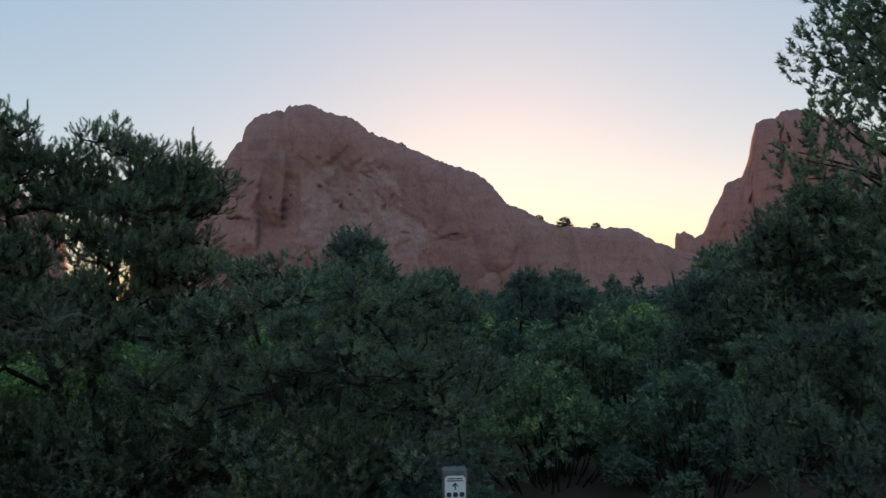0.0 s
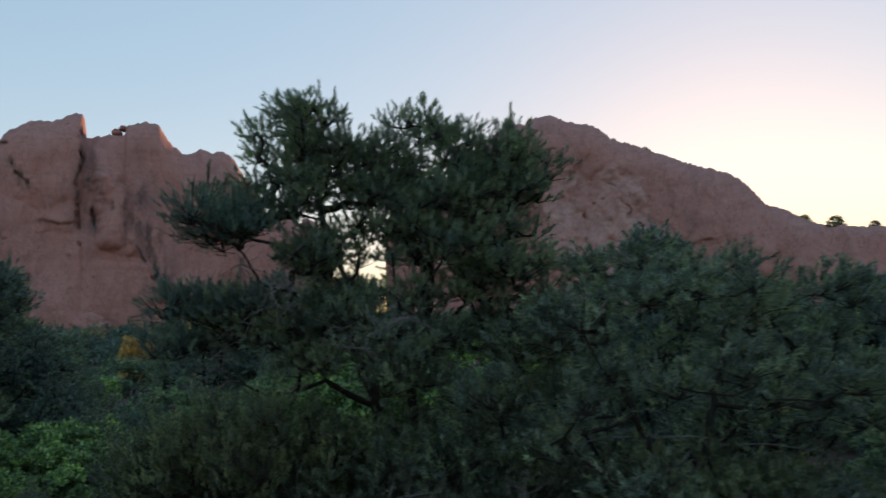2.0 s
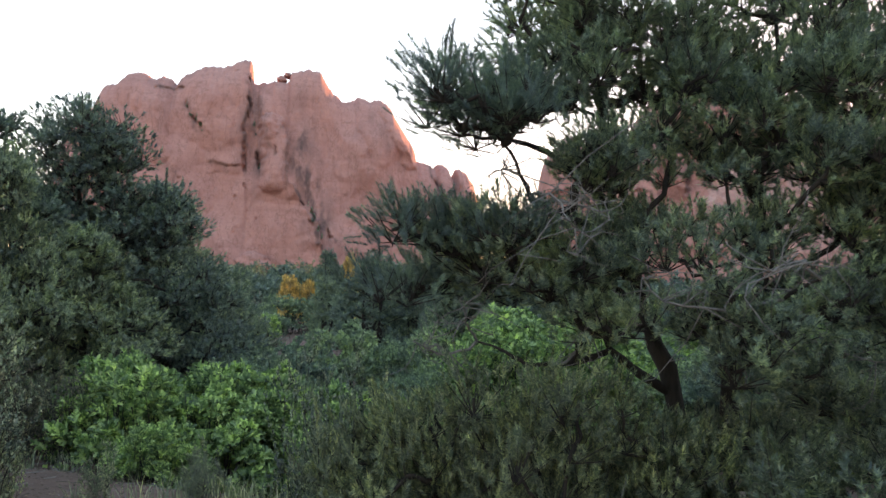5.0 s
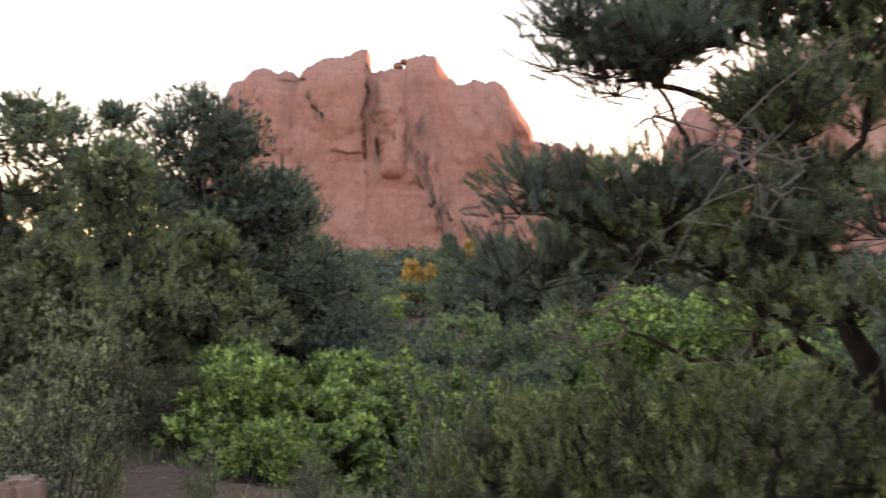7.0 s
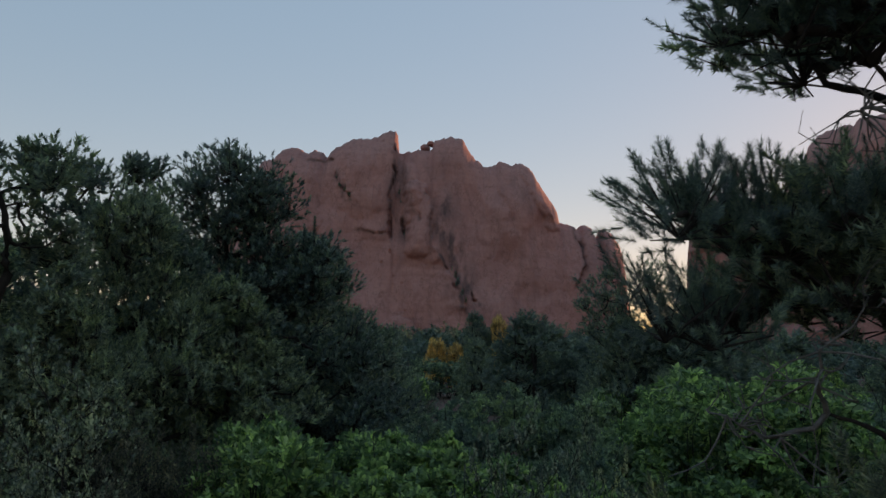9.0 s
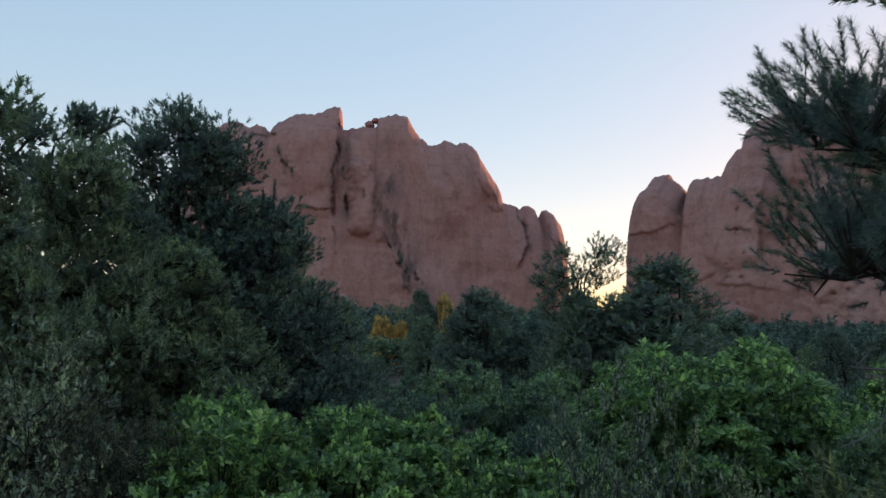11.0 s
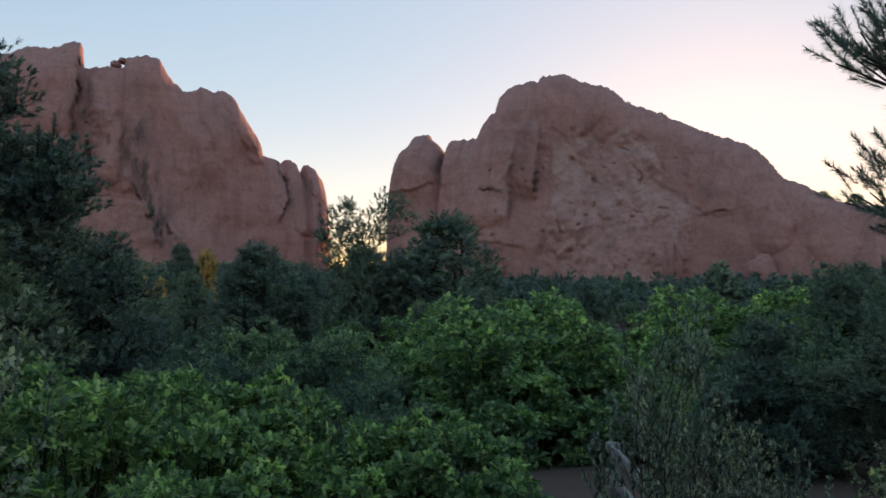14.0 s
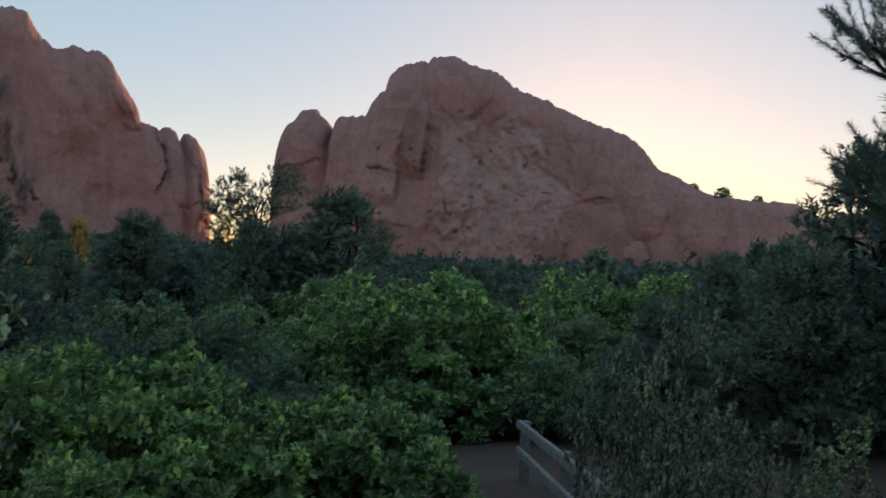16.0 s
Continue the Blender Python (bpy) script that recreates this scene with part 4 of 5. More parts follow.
big_pine = crown_pine("pinyon_pine", "large bushy dark green pinyon pine with forked trunk",
    [[(0.1, 0.0, -0.25), about(-5.5, 13.1, 0.8), about(-5.3, 13.6, 2.4), about(-5.2, 14.0, 4.2)], [(-0.18, 0.0, -0.25), about(-6.0, 13.05, 0.7), about(-6.4, 13.2, 2.2), about(-6.7, 13.1, 4.2)],
     [about(-6.4, 13.2, 2.1), about(-6.8, 12.6, 2.5), about(-7.2, 12.2, 2.7), about(-7.4, 12.1, 3.1)], [about(-5.5, 13.1, 0.9), about(-4.9, 13.2, 1.6), about(-4.3, 13.3, 2.1), about(-4.1, 13.4, 3.1)],
     [about(-6.1, 13.0, 1.0), about(-6.5, 12.4, 1.5), about(-7.0, 11.7, 1.45), about(-7.6, 11.2, 1.75)], [about(-6.2, 13.0, 1.4), about(-6.4, 12.2, 1.9), about(-6.7, 11.5, 2.1), about(-6.9, 11.2, 2.6)],
     [about(-5.6, 13.1, 1.2), about(-5.3, 12.4, 1.5), about(-5.0, 11.9, 1.3), about(-4.7, 11.6, 1.5)], [about(-6.0, 13.0, 0.5), about(-6.3, 12.3, 0.9), about(-6.8, 11.7, 0.8), about(-7.1, 11.4, 1.0)]],
    [about(-6.85, 13.0, 3.95, 0.75, 0.8, 0.75, 44), about(-5.4, 13.9, 3.7, 0.95, 0.85, 0.75, 46), about(-4.3, 13.5, 3.3, 0.75, 0.9, 0.7, 40), about(-5.5, 13.3, 2.85, 1.4, 1.1, 0.5, 50), about(-6.0, 13.4, 3.5, 0.6, 0.6, 0.6, 22),
     about(-7.3, 12.2, 3.05, 0.5, 0.55, 0.4, 17), about(-6.75, 12.5, 3.2, 0.45, 0.5, 0.4, 14), about(-6.95, 11.2, 2.75, 0.5, 0.5, 0.35, 16, 1), about(-4.3, 13.0, 2.3, 0.8, 0.9, 0.6, 34), about(-6.9, 11.6, 1.6, 0.6, 0.5, 0.45, 24),
     about(-7.66, 11.5, 1.97, 0.2, 0.2, 0.07, 10, 1), about(-7.5, 10.85, 1.85, 0.1, 0.15, 0.06, 4, 1), about(-7.45, 10.75, 1.4, 0.1, 0.15, 0.06, 3, 1), about(-7.6, 11.5, 1.42, 0.2, 0.2, 0.1, 6, 1), about(-7.3, 11.3, 1.78, 0.2, 0.3, 0.12, 6, 1),
     about(-6.9, 11.5, 1.8, 0.45, 0.45, 0.15, 9, 1), about(-7.05, 11.3, 2.62, 0.2, 0.2, 0.1, 2, 1), about(-6.35, 12.8, 2.5, 0.2, 0.2, 0.15, 5), about(-6.3, 12.0, 2.35, 0.25, 0.3, 0.25, 10), about(-5.1, 11.8, 1.0, 0.5, 0.4, 0.35, 12), about(-6.2, 12.1, 1.65, 0.3, 0.3, 0.2, 6), about(-5.6, 12.1, 1.3, 1.3, 0.8, 0.6, 28), about(-5.4, 13.0, 2.0, 1.5, 0.9, 0.5, 34), about(-3.9, 13.0, 1.3, 0.8, 0.8, 0.7, 28)],
    np.random.default_rng(21), 32, 52, 0.0045, 0.047, 0.11, 0.25, 0.115, 1.15, [about(-6.9, 11.4, 2.3, 0.4), about(-6.1, 10.8, 1.65, 0.55), about(-5.0, 11.0, 1.5, 0.55), about(-5.8, 11.3, 1.5, 0.5), about(-6.2, 11.6, 1.2, 0.5), about(-4.6, 12.4, 1.6, 0.5), about(-5.2, 11.6, 1.0, 0.5), about(-7.0, 11.0, 1.3, 0.4), about(-4.2, 12.5, 0.9, 0.5), about(-7.4, 11.0, 1.0, 0.4), about(-6.0, 11.2, 1.9, 0.5)], leaders=0.2)
big_pine.location = (px, py, -lift)
low_pine = crown_pine("low_pinyon_pine", "low spreading pinyon pine with pale-tipped shoots",
    [[(0, 0, -0.25), (0.2, -0.1, 0.4), (0.7, -0.2, 0.9)], [(0, 0, -0.25), (-0.4, -0.2, 0.4), (-1.0, -0.3, 0.9)]],
    [(-0.5, -0.4, 0.85, 0.9, 0.6, 0.6, 24), (0.6, -0.3, 0.9, 1.0, 0.6, 0.65, 26), (-1.2, -0.1, 0.75, 0.5, 0.5, 0.55, 13), (1.5, 0.1, 0.85, 0.7, 0.7, 0.65, 20), (0.0, 0.5, 1.05, 1.2, 0.5, 0.55, 18)],
    np.random.default_rng(22), 34, 46, 0.0048, 0.048, 0.11, 0.27, 0.05, 1.0, [(-0.6, -1.0, 0.9, 0.4), (0.8, -0.9, 0.8, 0.4), (0.2, -1.1, 1.1, 0.4), (-1.2, -0.8, 1.0, 0.4), (1.4, -0.8, 1.1, 0.4)], mat=YOUNGPINE, leaders=0.04)
place(low_pine, -4.9, 11.3, None, 1.0, 0)
again(low_pine, -6.35, 10.9, None, 0.75, 200)
again(low_pine, -1.8, 10.6, None, 0.85, 70)
side_pine = pine("pinyon_pine", "low broad dark green pinyon pine", 3.4, 2.3, 130, 50, np.random.default_rng(9), 26, 0.0075, 0.05, 0.11, 0.03, 2, 0.28, dead=5)
place(side_pine, -2.2, 12.6, 2.35, 1.1, 0, 3.4)
again(side_pine, 4.0, 10.4, 1.3, 0.75, 130, 3.4)

# junipers and open pines across the hollow
jun_a = juniper("juniper", "dense dark green juniper with a domed crown", 7.6, 2.7, 230, 40, np.random.default_rng(31), 18, 0.09, 0.016, 0.13, 0.42)
jun_b = crown_pine("bushy_pine", "bushy dark green pinyon pine with ragged crown", [[(0, 0, -0.25), (0.1, 0.1, 2.4), (0.0, 0.2, 5.0)], [(0.1, 0, -0.25), (-0.5, 0.3, 1.6), (-0.9, 0.5, 3.2)], [(0, 0.1, -0.25), (0.6, -0.3, 1.5), (1.0, -0.6, 3.0)]],
    [(0.0, 0.1, 4.6, 0.75, 0.75, 0.85, 20), (-0.6, 0.4, 3.4, 1.0, 0.9, 0.8, 22), (0.7, -0.4, 3.2, 1.0, 0.9, 0.8, 22), (0.2, 0.9, 2.5, 1.2, 0.9, 0.8, 20), (-0.3, -0.9, 2.3, 1.2, 0.9, 0.8, 20), (1.2, 0.2, 1.6, 0.9, 1.0, 0.8, 16), (-1.3, 0.0, 1.5, 0.9, 1.0, 0.8, 16), (0.0, 0.0, 0.9, 1.7, 1.6, 0.6, 24)],
    np.random.default_rng(32), 34, 15, 0.0125, 0.085, 0.14, 0.36, 0.13, 1.2, (), "bushy pines across the hollow", PINE, 0.4)
jun_c = juniper("juniper", "dark green juniper standing among the oaks", 5.5, 1.8, 80, 30, np.random.default_rng(34), 12, 0.13, 0.024, 0.22)
airy = pine("pinyon_pine", "open pinyon pine with gaps in the crown", 6.5, 1.6, 70, 52, np.random.default_rng(33), 16, 0.018, 0.085, 0.14, 0.12, 1, 0.34, dead=4)
place(jun_a, 8.3, 14.5, 8.6, 0.8, None, 7.6)
gx, gy = -21.9, 19.0
down = ground_z(gx, gy) - 0.05
dome = crown_pine("pinyon_pine", "tall domed dark green pinyon pine with billowing crown",
    [[(0, 0, -0.25), (0.1, 0, 3.0), (0.2, 0.1, 7.6)], [(0.2, 0.1, -0.25), (0.9, 0.6, 2.5), (1.4, 1.0, 5.0)], [(-0.2, -0.1, -0.25), (-0.8, -0.5, 3.0), (-1.1, -0.7, 6.0)]],
    [(0.2, 0.2, 6.9, 1.5, 1.4, 1.25, 52), (-1.0, -0.8, 5.5, 1.3, 1.2, 0.9, 30), (0.3, 0.2, 5.6, 1.6, 1.4, 0.8, 34), (1.4, 1.1, 5.2, 1.4, 1.4, 1.1, 40), (0.2, 0.0, 4.2, 2.5, 2.0, 1.0, 50), (2.0, 1.6, 3.4, 1.5, 1.4, 1.1, 36), (-1.6, -1.3, 3.4, 1.4, 1.4, 1.1, 34), (2.7, 2.2, 1.8, 1.6, 1.4, 1.1, 32), (0.4, 0.2, 1.9, 2.2, 2.0, 1.0, 38)],
    np.random.default_rng(31), 40, 15, 0.016, 0.085, 0.13, 0.42, 0.2, 1.6, (), "", PINE, 0.35)
dome.location = (gx, gy, down)
place(jun_b, -23.9, 23.8, 4.3, 1.1, None, 5.5)
place(airy, -20.2, 15.4, 5.0, 1.0, None, 6.5)
again(airy, -18.2, 12.3, 4.8, 1.1, None, 6.5)
for x, y, top, wide in [(-18.8, 15.0, 4.1, 0.75), (-19.4, 17.4, 2.6, 1.2), (-25.5, 28.5, 1.8, 1.1), (-16.8, 13.0, 2.0, 1.0), (-4.6, 23.5, 1.5, 1.2), (-1.0, 21, 2.0, 1.2), (-7.0, 24.5, 0.4, 1.2), (-22.4, 24.6, 1.6, 1.2), (-19.5, 11.8, 3.0, 1.1), (-24.0, 15.0, 3.6, 1.2), (-22.0, 9.5, 2.6, 1.2)]:
    again(jun_b, x, y, top, wide, None, 5.5)
for i, (x, y, top, wide) in enumerate([(-33.6, 54.0, 2.4, 1.5), (-31.0, 47.1, 2.95, 1.15), (-24.0, 52.0, 2.2, 1.1), (-65.5, 90.5, 4.8, 0.75), (-16.4, 31.8, 0.4, 0.5), (-31.0, 50, 0.6, 1.0), (-18.6, 42, 4.0, 1.3), (-2.8, 25, 3.8, 1.0), (6.2, 20, 2.2, 1.0), (9.5, 18, 4.0, 1.0), (2.5, 27, 2.4, 1.0), (-8.6, 51, 0.8, 1.0), (-28.5, 48, 0.6, 1.0),
                                       ] + [(-14, 58, 0.8, 1.0), (1.0, 56, 2.0, 1.0), (-43, 59, 1.4, 1.0), (-20.5, 46, 1.6, 1.1), (-25.5, 46, 1.0, 1.0), (-30, 52, 1.2, 0.9), (4.5, 32, 2.4, 1.1), (8.5, 27, 3.0, 1.1),
                                       (-4.2, 33, 1.5, 1.0), (-1.5, 36, 2.2, 1.0), (-38, 66, 1.4, 1.0), (-24, 68, 1.0, 1.0), (-0.5, 29, 2.6, 1.2), (3.0, 22.5, 1.8, 1.1), (-21.6, 40.6, 2.5, 0.9), (-23.4, 43.6, 2.2, 0.9)]):
    (again if i else place)(jun_c, x, y, top, wide, None, 5.5)
for x, y, top, wide in [(5.6, 15.3, 2.9, 1.0), (4.4, 16.2, 1.9, 1.1), (6.9, 17.0, 3.7, 1.0)]:
    again(jun_b, x, y, top, wide, None, 5.5)
thin = pine("thin_tree", "tall thin open-crowned tree against the glow", 8.5, 2.1, 84, 26, np.random.default_rng(40), 16, 0.02, 0.1, 0.24, 0.32, 3, 0.45, dead=0, wide_at=0.7)
place(thin, -22.4, 42.5, 5.2, 1.0, None, 8.5)
# far plants caught by the sun, the gold light painted on
gold = juniper("gold_shrub", "bush with gold sunlight painted into its leaves, among dark junipers", 3.6, 1.5, 50, 24, np.random.default_rng(41), 10, 0.2, 0.045, 0.3, 0.5, SUN_GOLD, kind="shrub", group="yellowing shrubs")
place(gold, -69.2, 87, 1.2, 0.55, None, 3.6)
again(gold, -67.0, 88, 0.6, 0.52, None, 3.6)
# stands in for a conifer with a sunlit golden top
again(gold, -63.0, 92, 4.0, 0.36, None, 3.6)

# scrub oak, and duller shrubs with shade painted into their leaf colour
oak_near = [oak("scrub_oak", "bright green scrub oak thicket with lobed leaves", 2.3, 1.6, 50, 27, np.random.default_rng(50 + i), True, 0.145, 7) for i in range(2)]
oak_mid = [oak("scrub_oak", "rounded green scrub oak in the hollow", 2.8, 2.1, 60, 28, np.random.default_rng(60 + i), False, 0.15, 8) for i in range(2)]
shrub_mid = [oak("rounded_shrub", "rounded dull green shrub in the hollow", 2.6, 1.9, 56, 26, np.random.default_rng(68 + i), False, 0.11, 9, "dull shrubs of the hollow", DULL_SHADED, "shrub") for i in range(2)]
oak_far = [oak("scrub_oak", "low green scrub oak", 2.6, 1.9, 36, 14, np.random.default_rng(65 + i), False, 0.26, 6) for i in range(2)]
shrub_far = [oak("rounded_shrub", "small dull green shrub", 2.6, 1.9, 36, 14, np.random.default_rng(75 + i), False, 0.2, 6, "dull shrubs of the hollow", DULL_SHADED, "shrub") for i in range(2)]
near_spots = [(-12.8, 14.6, -0.3), (-14.0, 14.2, 0.0), (-11.6, 16.0, -0.5), (-15.4, 17.4, -0.35), (-14.2, 19.4, -0.8), (-16.4, 16.0, -0.1), (-13.6, 16.4, -0.2), (-12.2, 12.9, -0.4), (-10.9, 16.6, -0.6)]
for i, (x, y, top) in enumerate(near_spots):
    (place if i < 2 else again)(oak_near[i % 2], x, y, top, 1.0, None, 2.3)
mid_spots = [(-12.9, 27.0, -0.1), (-13.8, 28.6, 0.1), (-11.4, 28.4, 0.1), (-12.4, 29.4, 0.2), (-17.4, 37, -0.3), (-7.6, 38, 0.2), (-5.0, 37, 0.3), (-9.6, 40, 0.2)]
for i, (x, y, top) in enumerate(mid_spots):
    (place if i < 2 else again)(oak_mid[i % 2], x, y, top, 1.05, None, 2.8)
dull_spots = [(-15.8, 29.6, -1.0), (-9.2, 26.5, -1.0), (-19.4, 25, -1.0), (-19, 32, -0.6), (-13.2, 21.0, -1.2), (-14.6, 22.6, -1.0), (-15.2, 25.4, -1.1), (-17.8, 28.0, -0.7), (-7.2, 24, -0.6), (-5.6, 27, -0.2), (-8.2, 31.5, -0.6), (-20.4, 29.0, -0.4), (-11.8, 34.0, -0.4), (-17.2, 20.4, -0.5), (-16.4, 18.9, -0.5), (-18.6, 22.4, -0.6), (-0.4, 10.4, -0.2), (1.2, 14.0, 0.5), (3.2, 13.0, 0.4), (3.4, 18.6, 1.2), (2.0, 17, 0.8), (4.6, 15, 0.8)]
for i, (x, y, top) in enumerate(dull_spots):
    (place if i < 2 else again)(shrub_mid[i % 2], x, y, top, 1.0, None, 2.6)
taken = [(u, w) for u, w, *_ in near_spots + mid_spots + dull_spots]
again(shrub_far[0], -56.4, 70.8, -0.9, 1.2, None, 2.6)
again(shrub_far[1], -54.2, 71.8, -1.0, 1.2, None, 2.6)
i = 0
for _ in range(1200):
    a, d = radians(rng.uniform(-26, 64)), 22 + 95 * rng.uniform(0, 1) ** 0.8
    x, y = -8.5 - d * math.sin(a), 8 + d * math.cos(a)
    if i == 120 or any(math.hypot(x - u, y - w) < 2.7 + 0.02 * d for u, w in taken):
        continue
    taken.append((x, y))
    if i % 4:
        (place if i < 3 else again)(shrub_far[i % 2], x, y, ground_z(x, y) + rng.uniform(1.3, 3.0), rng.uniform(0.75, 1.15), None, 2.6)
    else:
        (place if i < 8 else again)(oak_far[i // 4 % 2], x, y, ground_z(x, y) + rng.uniform(1.6, 3.5), rng.uniform(0.75, 1.1), None, 2.6)
    i += 1

# mountain mahogany wands, and browner ones with the grove's shade in their leaf colour
wand = [mahogany("mountain_mahogany", "open grey-green shrub of forking wands", 1.9, 0.85, 17, np.random.default_rng(70 + i)) for i in range(2)]
shaded_wand = mahogany("wand_shrub", "brownish shrub of upright wands, the grove's shade painted into its leaves", 1.9, 0.8, 17, np.random.default_rng(73), 0.028, "dark shrubs below the grove", GROVE_SHADED)
by_fence = [(-8.7, 12.0, 1.15, 0.42), (-10.8, 9.7, 1.45, 0.7), (-7.6, 12.6, 0.55, 0.9), (-7.6, 10.4, -0.35, 0.9), (-4.5, 10.4, 0.1, 0.9), (-6.2, 10.3, -0.1, 0.9), (-2.6, 9.6, 0.1, 0.9), (-8.2, 12.0, 0.3, 0.8), (-10.9, 12.4, -0.2, 0.7), (-11.2, 10.3, 0.3, 0.5), (-9.7, 11.2, 0.0, 0.8),
            (-10.4, 10.7, 0.1, 0.7), (-9.1, 11.9, 0.1, 0.8), (-8.1, 11.0, 0.5, 0.7), (-8.4, 12.9, 0.3, 0.9), (-8.2, 13.6, -0.1, 0.9), (-7.5, 13.3, 0.1, 0.9)]
by_fence += [(-11.5, 10.1, 1.05, 0.6), (-7.0, 10.6, -0.2, 0.8), (-8.5, 11.2, 1.15, 0.5), (-8.45, 12.5, 0.8, 0.45), (-8.3, 12.1, 0.6, 0.6), (-10.0, 10.2, -0.15, 0.5)]
for i, (x, y, top, wide) in enumerate(by_fence):
    (place if i < 2 else again)(wand[i % 2], x, y, top, wide, None, 1.9)
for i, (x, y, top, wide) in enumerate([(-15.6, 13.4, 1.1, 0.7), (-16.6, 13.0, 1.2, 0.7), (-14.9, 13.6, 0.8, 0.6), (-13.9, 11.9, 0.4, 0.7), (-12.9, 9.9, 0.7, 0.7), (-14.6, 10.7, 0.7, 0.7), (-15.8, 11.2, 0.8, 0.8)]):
    (again if i else place)(shaded_wand, x, y, top, wide, None, 1.9)

# woods at the foot of the rocks
wood_tree = [juniper("far_conifer", "small dark conifer in the wood below the rocks", 6.0, 1.7 + 0.5 * i, 34, 9, np.random.default_rng(80 + i), 5, 0.55, 0.16, 0.5, 0.6 + 0.3 * i, stems=1, group="conifers below the rocks") for i in range(3)]
for i in range(150):
    a = radians(rng.uniform(-34, 64))
    d = 85 + 120 * rng.uniform(0, 1)
    x, y = -8 - d * math.sin(a), 8 + d * math.cos(a)
    (place if i < 3 else again)(wood_tree[i % 3], x, y, ground_z(x, y) + rng.uniform(2.8, 5.0) * (1.0 if i % 7 else 1.6), rng.uniform(0.7, 1.3), None, 6.0)


def far_wood(count):
    """The closed wood along the foot of the rocks: too many trees to count."""
    dice = np.random.default_rng(90)
    tv, tf = shoot(dice, 7, 1.0, 0.32, 1.4, 0.0)
    pos, axis, sc = [], [], []
    for i in range(count):
        a, d = radians(dice.uniform(-40, 66)), 95 + 197 * dice.uniform(0, 1) ** 0.6
        x, y = -8 - d * math.sin(a), 8 + d * math.cos(a)
        z, h, w = ground_z(x, y), dice.uniform(2.2, 5.2) * (1 if dice.uniform() < 0.9 else 1.35), dice.uniform(0.9, 2.0)
        for k in range(22):
            q = dice.uniform(0.02, 0.95)
            t, r = dice.uniform(0, 6.28), w * (1 - q) ** 0.6 * dice.uniform(0.3, 1)
            pos.append((x + r * math.cos(t), y + r * math.sin(t), z + q * h - 0.6))
            axis.append((0.5 * math.cos(t), 0.5 * math.sin(t), 0.9))
            sc.append(dice.uniform(0.5, 1.0))
    v, f = scatter(tv, tf, np.array(pos), np.array(axis), np.array(sc), dice)
    tagged(part("far_wood", mesh_of("far_wood", v, f), JUNIPER), "dark conifer wood along the foot of the rocks", "wood", kind="stuff")


far_wood(2000)

# lone trees on the skyline of the ridge
for u, z, h in [(17.5, 68, 2.4), (29.5, 63, 2.8), (86.5, 31, 3.0), (97.5, 28.6, 3.8), (111, 27.6, 2.6), (40, 58.6, 1.6), (124, 26, 2.0), (70, 41, 1.8), (48, 55, 1.4)]:
    ob = copy_thing(wood_tree[2], Matrix())
    ob.matrix_world = Matrix.Translation(south @ south_swing(Vector((u, 0, z - 0.8)))) @ Matrix.Diagonal((h / 6 * 1.7, h / 6 * 1.7, h / 6, 1))
    tagged(ob, "small wind-bent tree on the ridge skyline")


# bushes rooted in the clefts of the tall fin
face = np.array([w.co for w in north_rock.data.vertices])
for u, z, size in [(-51, 70, 1.6), (-49, 66, 2.2), (-46.5, 64, 1.8), (-44.5, 61.5, 2.0), (-44, 59, 1.4), (-22.5, 63, 1.6), (-21.5, 59, 1.3), (-19.4, 44, 1.6), (3.5, 25, 2.0), (4.5, 21.5, 2.4), (6.5, 17, 1.8), (8, 14, 1.5), (2.0, 28, 1.4)]:
    hits = face[(np.abs(face[:, 0] - u) < 0.5) & (np.abs(face[:, 2] - z) < 0.5)]
    y = hits[:, 1].min()
    ob = copy_thing(wood_tree[2], Matrix())
    ob.matrix_world = Matrix.Translation(north @ Vector((u, float(y) + 0.5, z - 0.6 * size))) @ Matrix.Diagonal((size / 6, size / 6, size / 3.4, 1))
    tagged(ob, "small dark bush rooted in a cleft of the rock", "shrub")


def litter():
    """Dead leaves, needles and broken twigs on the bare earth by the fence."""
    dice = np.random.default_rng(95)
    leaf = np.array([(-0.5, 0, 0.0), (0, 0.22, 0.12), (0.5, 0, 0.02), (0, -0.22, 0.1)])
    twig = np.array([(-3, 0.06, 0), (-3, -0.06, 0.08), (3, 0.02, 0.06), (3, -0.02, 0.2), (0, 0.3, 0.12), (0, 0.2, 0.22)])
    for name, count, tv, tf, size, mat, label in (("leaf_litter", 9000, leaf, [(0, 1, 2, 3)], (0.02, 0.06), DRYLEAF, "brown dead leaves strewn on the earth"), ("fallen_twigs", 900, twig, [(0, 1, 5, 4), (4, 5, 3, 2)], (0.02, 0.07), DEADWOOD, "pale broken twigs strewn on the earth")):
        x, y = dice.uniform(-18, 1, count), dice.uniform(7.5, 15, count)
        pos = np.array([(p, q, ground_z(p, q) + 0.012) for p, q in zip(x, y)])
        axis = np.array([0, 0, 1.0]) + dice.normal(0, 0.2, (count, 3))
        v, f = scatter(tv, tf, pos, axis, dice.uniform(*size, count), dice)
        tagged(part(name, mesh_of(name, v, f), mat), label, "litter", kind="stuff")


litter()


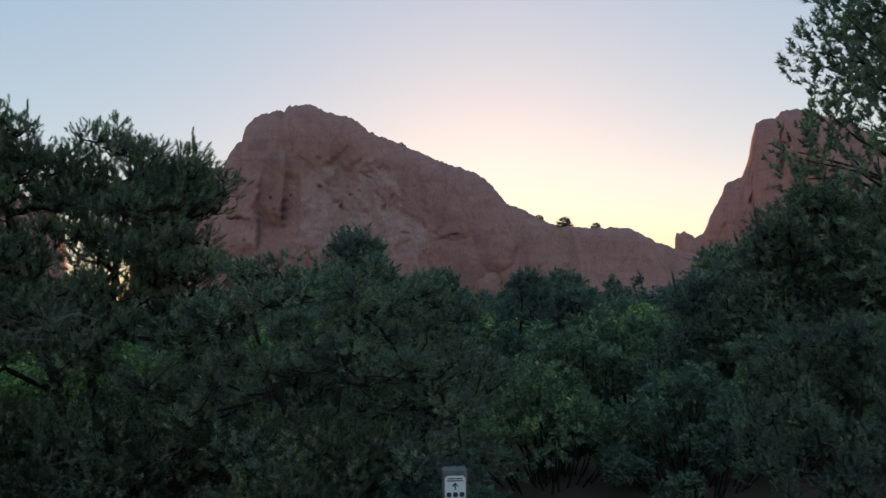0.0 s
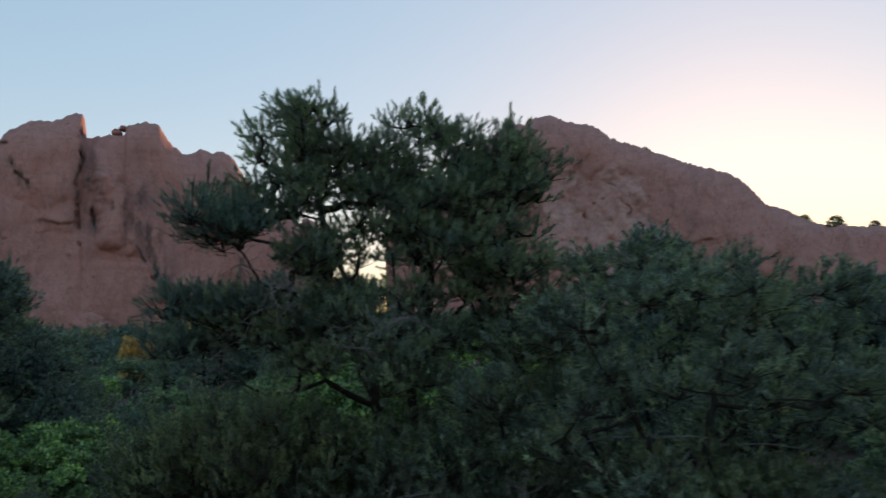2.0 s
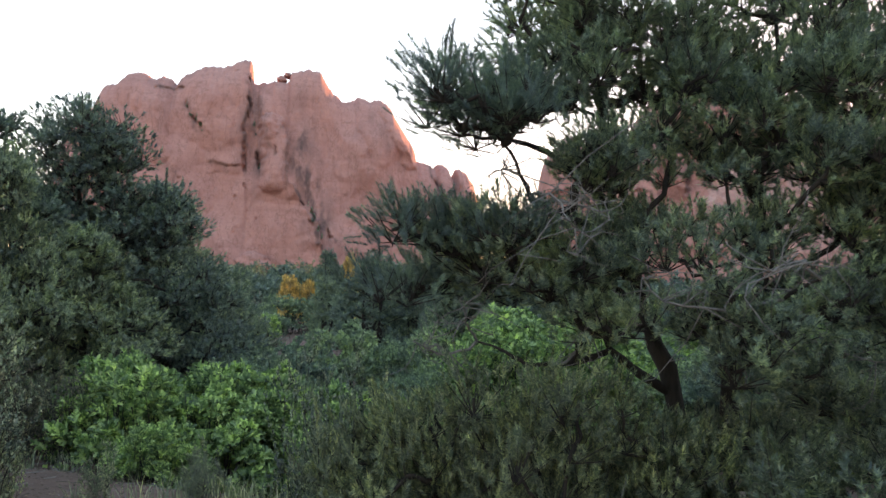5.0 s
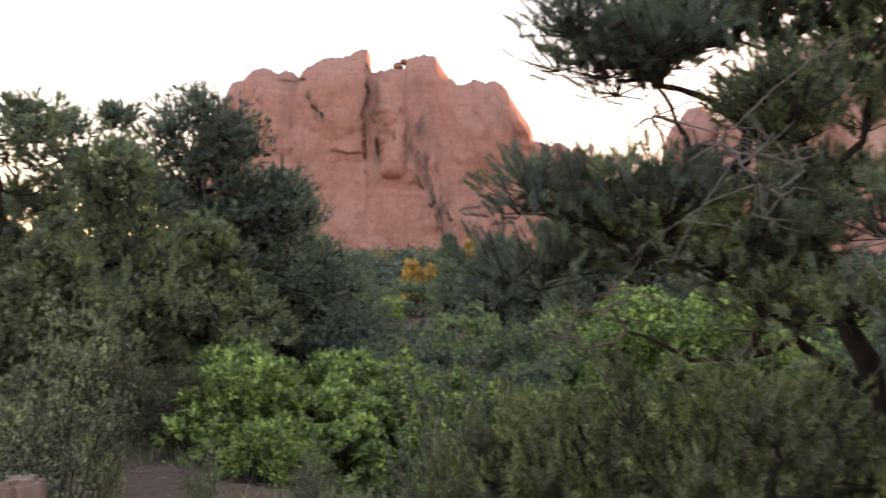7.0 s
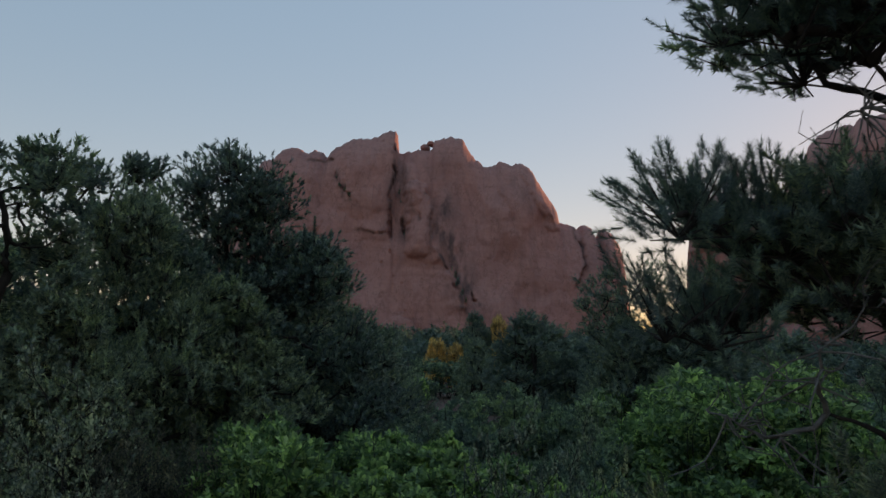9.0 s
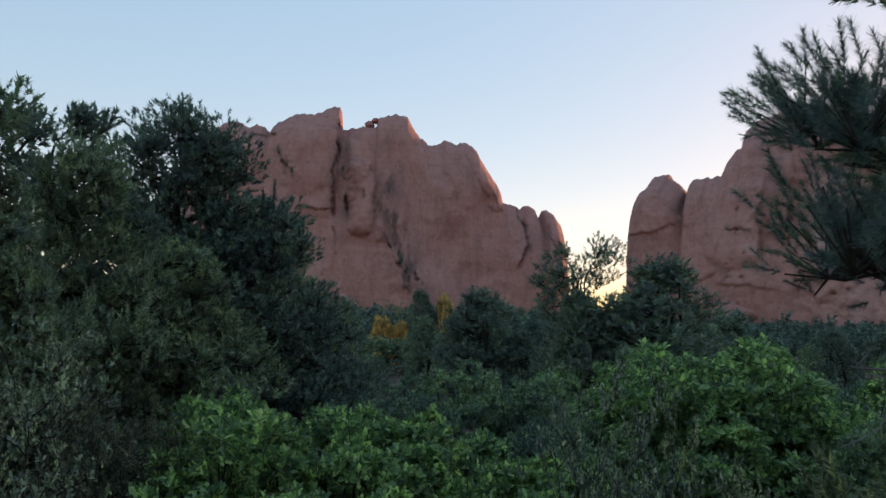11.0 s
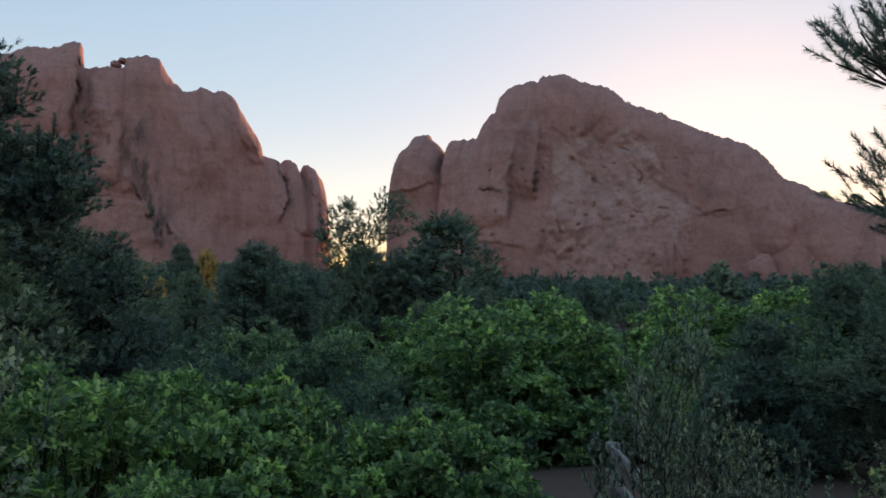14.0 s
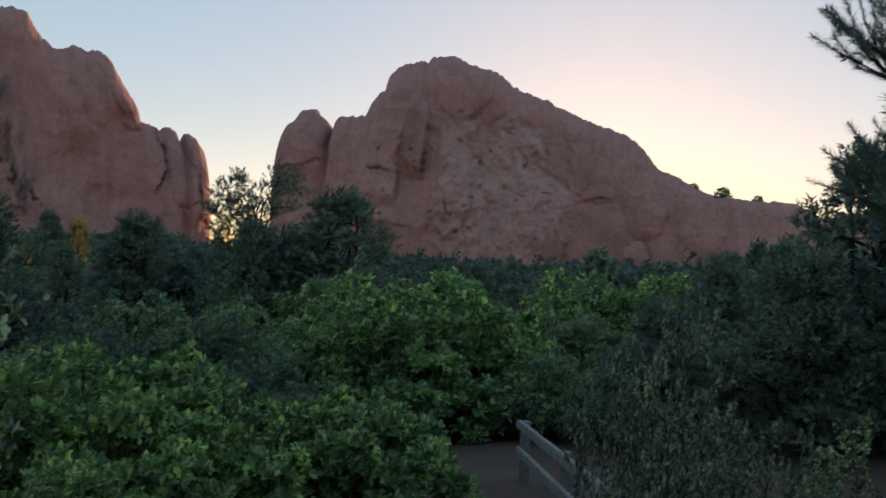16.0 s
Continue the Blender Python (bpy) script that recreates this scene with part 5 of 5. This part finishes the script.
def dry_grass(count):
    """Tufts of thin grass between the shrubs by the fence."""
    dice = np.random.default_rng(98)
    v, f, done = [], [], 0
    while done < count:
        x, y = dice.uniform(-17, 0), dice.uniform(9.4, 14)
        if -13.6 < x < -10.2 and y < 12.2:
            continue
        done += 1
        z = ground_z(x, y)
        for k in range(16):
            t, h, lean = dice.uniform(0, 6.28), dice.uniform(0.12, 0.36), dice.uniform(0.1, 0.7)
            a = np.array([x + dice.normal(0, 0.05), y + dice.normal(0, 0.05), z - 0.02])
            d, side = np.array([math.cos(t), math.sin(t), 0]), np.array([-math.sin(t), math.cos(t), 0]) * 0.004
            m, e = a + d * lean * h * 0.35 + np.array([0, 0, h * 0.6]), a + d * lean * h + np.array([0, 0, h])
            o = len(v)
            v += [a - side, a + side, m + side * 0.8, m - side * 0.8, e]
            f += [(o, o + 1, o + 2, o + 3), (o + 3, o + 2, o + 4)]
    tagged(part("grass", mesh_of("grass", v, f), MAHOGANY), "thin grey-green grass between the shrubs", "grass", kind="stuff")


dry_grass(220)


# ---------------------------------------------------------------- fence and trail sign
def fence_post(x, y, top, half, mat):
    """A squared timber post, its corners and top edges worn round."""
    z = ground_z(x, y) - 0.3
    bm = bmesh.new()
    bmesh.ops.create_cube(bm, size=1)
    for w in bm.verts:
        w.co = Vector((w.co.x * 2 * half, w.co.y * 2 * half, (w.co.z + 0.5) * (top - z)))
    bmesh.ops.bevel(bm, geom=[e for e in bm.edges if abs(e.verts[0].co.z - e.verts[1].co.z) > 0.1], offset=half * 0.45, segments=2, affect="EDGES")
    bmesh.ops.bevel(bm, geom=[e for e in bm.edges if all(w.co.z > top - z - 0.01 for w in e.verts)], offset=half * 0.25, segments=2, affect="EDGES")
    for w in bm.verts:
        w.co += Vector((0.01, 0.01, 0.006)) * noise.noise(w.co * 6 + Vector((x, y, 0)))
    me = bpy.data.meshes.new("post")
    bm.to_mesh(me)
    bm.free()
    ob = part("post", me, mat)
    ob.location = (x, y, z)
    return ob


def rail_fence(label, posts, rails, half, mat):
    """Posts (x, y, top, level of the top rail's upper edge) with planks fixed to their near side; rails: (drop below that level, height, thickness)."""
    fence = thing("rail_fence", label, "fence")
    for x, y, top, _ in posts:
        fence_post(x, y, top, half, mat).parent = fence
    for (x0, y0, _, t0), (x1, y1, _, t1) in zip(posts, posts[1:]):
        side = Vector((y1 - y0, x0 - x1, 0)).normalized() * (half + 0.03)
        for drop, tall, thick in rails:
            bm = bmesh.new()
            bmesh.ops.create_cube(bm, size=1)
            bmesh.ops.subdivide_edges(bm, edges=[e for e in bm.edges if abs(e.verts[0].co.x - e.verts[1].co.x) > 0.5], cuts=14)
            bmesh.ops.bevel(bm, geom=[e for e in bm.edges if abs(e.verts[0].co.x - e.verts[1].co.x) > 0.01 and e.calc_face_angle(0) > 1], offset=0.12, segments=2, affect="EDGES")
            for w in bm.verts:
                k = w.co.x + 0.5
                wear = 0.007 * noise.noise(Vector((k * 9 + x0, w.co.y * 3 + drop * 20, w.co.z * 3)))
                at = Vector((x0 + (x1 - x0) * k, y0 + (y1 - y0) * k, 0)) + side * (1 + (w.co.y * thick + wear) / (half + 0.03))
                w.co = Vector((at.x, at.y, t0 + (t1 - t0) * k - drop - tall / 2 + w.co.z * tall + wear))
            me = bpy.data.meshes.new("rail")
            bm.to_mesh(me)
            bm.free()
            part("rail", me, mat, fence)


rail_fence("weathered reddish-brown two-rail timber fence by the walk", [(-12.2, 8.52, 0.32, 0.1), (-9.39, 8.77, 0.36, 0.13), (-5.9, 9.08, 0.17, 0.16)], [(0.0, 0.115, 0.06), (0.125, 0.115, 0.06)], 0.105, FENCEWOOD)
rail_fence("pale weathered rail fence down by the trail", [(x, y, ground_z(x, y) + 0.86, ground_z(x, y) + 0.88) for x, y in ((-9.45, 19.5), (-8.9, 17.1), (-8.35, 14.7))], [(0.0, 0.12, 0.07), (0.38, 0.12, 0.07)], 0.07, PALEWOOD)


def trail_sign(x, y, top):
    """A square timber post with a small white plate: arrow, three pictograms, two lines too small to read."""
    th = thing("trail_sign", "grey timber post with a small white trail sign", "sign")
    z, k = ground_z(x, y) - 0.2, 1.65
    top = z + (top - z) / k
    bm = bmesh.new()
    bmesh.ops.create_cube(bm, size=1)
    for w in bm.verts:
        w.co = Vector((w.co.x * 0.14, w.co.y * 0.09, (w.co.z + 0.5) * (top - z) + (0.012 if w.co.y > 0 and w.co.z > 0 else 0)))
    bmesh.ops.bevel(bm, geom=list(bm.edges), offset=0.006, segments=2, affect="EDGES")
    me = bpy.data.meshes.new("post")
    bm.to_mesh(me)
    bm.free()
    part("post", me, DEADWOOD, th, "weathered grey post")

    def plate(name, w, h, cx, cz, depth, mat, front, corner=0.004):
        b = bmesh.new()
        bmesh.ops.create_cube(b, size=1)
        for q in b.verts:
            q.co = Vector((cx + q.co.x * w, front + q.co.y * depth, cz + q.co.z * h))
        bmesh.ops.bevel(b, geom=[e for e in b.edges if abs(e.verts[0].co.y - e.verts[1].co.y) > depth * 0.5], offset=corner, segments=3, affect="EDGES")
        m = bpy.data.meshes.new(name)
        b.to_mesh(m)
        b.free()
        return part(name, m, mat, th)

    mid = top - z - 0.092
    plate("plate", 0.118, 0.134, 0, mid, 0.003, SIGN_WHITE, -0.047, 0.01)
    ink = -0.0495
    for cz, w in ((mid + 0.052, 0.085), (mid + 0.04, 0.09)):
        plate("text_bar", w, 0.006, 0, cz, 0.0015, SIGN_INK, ink, 0.001)
    for cx in (-0.037, 0, 0.037):
        plate("pictogram", 0.028, 0.026, cx, mid - 0.038, 0.0015, SIGN_INK, ink)
    b = bmesh.new()
    pts = [(-0.004, -0.018), (0.004, -0.018), (0.004, 0.008), (0.014, -0.001), (0.019, 0.004), (0, 0.023), (-0.019, 0.004), (-0.014, -0.001), (-0.004, 0.008)]
    low = [b.verts.new((px, ink, mid + 0.008 + pz)) for px, pz in pts]
    face = b.faces.new(low)
    out = bmesh.ops.extrude_face_region(b, geom=[face])
    for q in out["geom"]:
        if isinstance(q, bmesh.types.BMVert):
            q.co.y -= 0.001
    m = bpy.data.meshes.new("arrow")
    b.to_mesh(m)
    b.free()
    part("arrow", m, SIGN_INK, th)
    th.matrix_world = pose(x, y, z, 0, 1.5, 4) @ Matrix.Diagonal((k, k, k, 1))


trail_sign(-0.3, 9.07, -0.01)
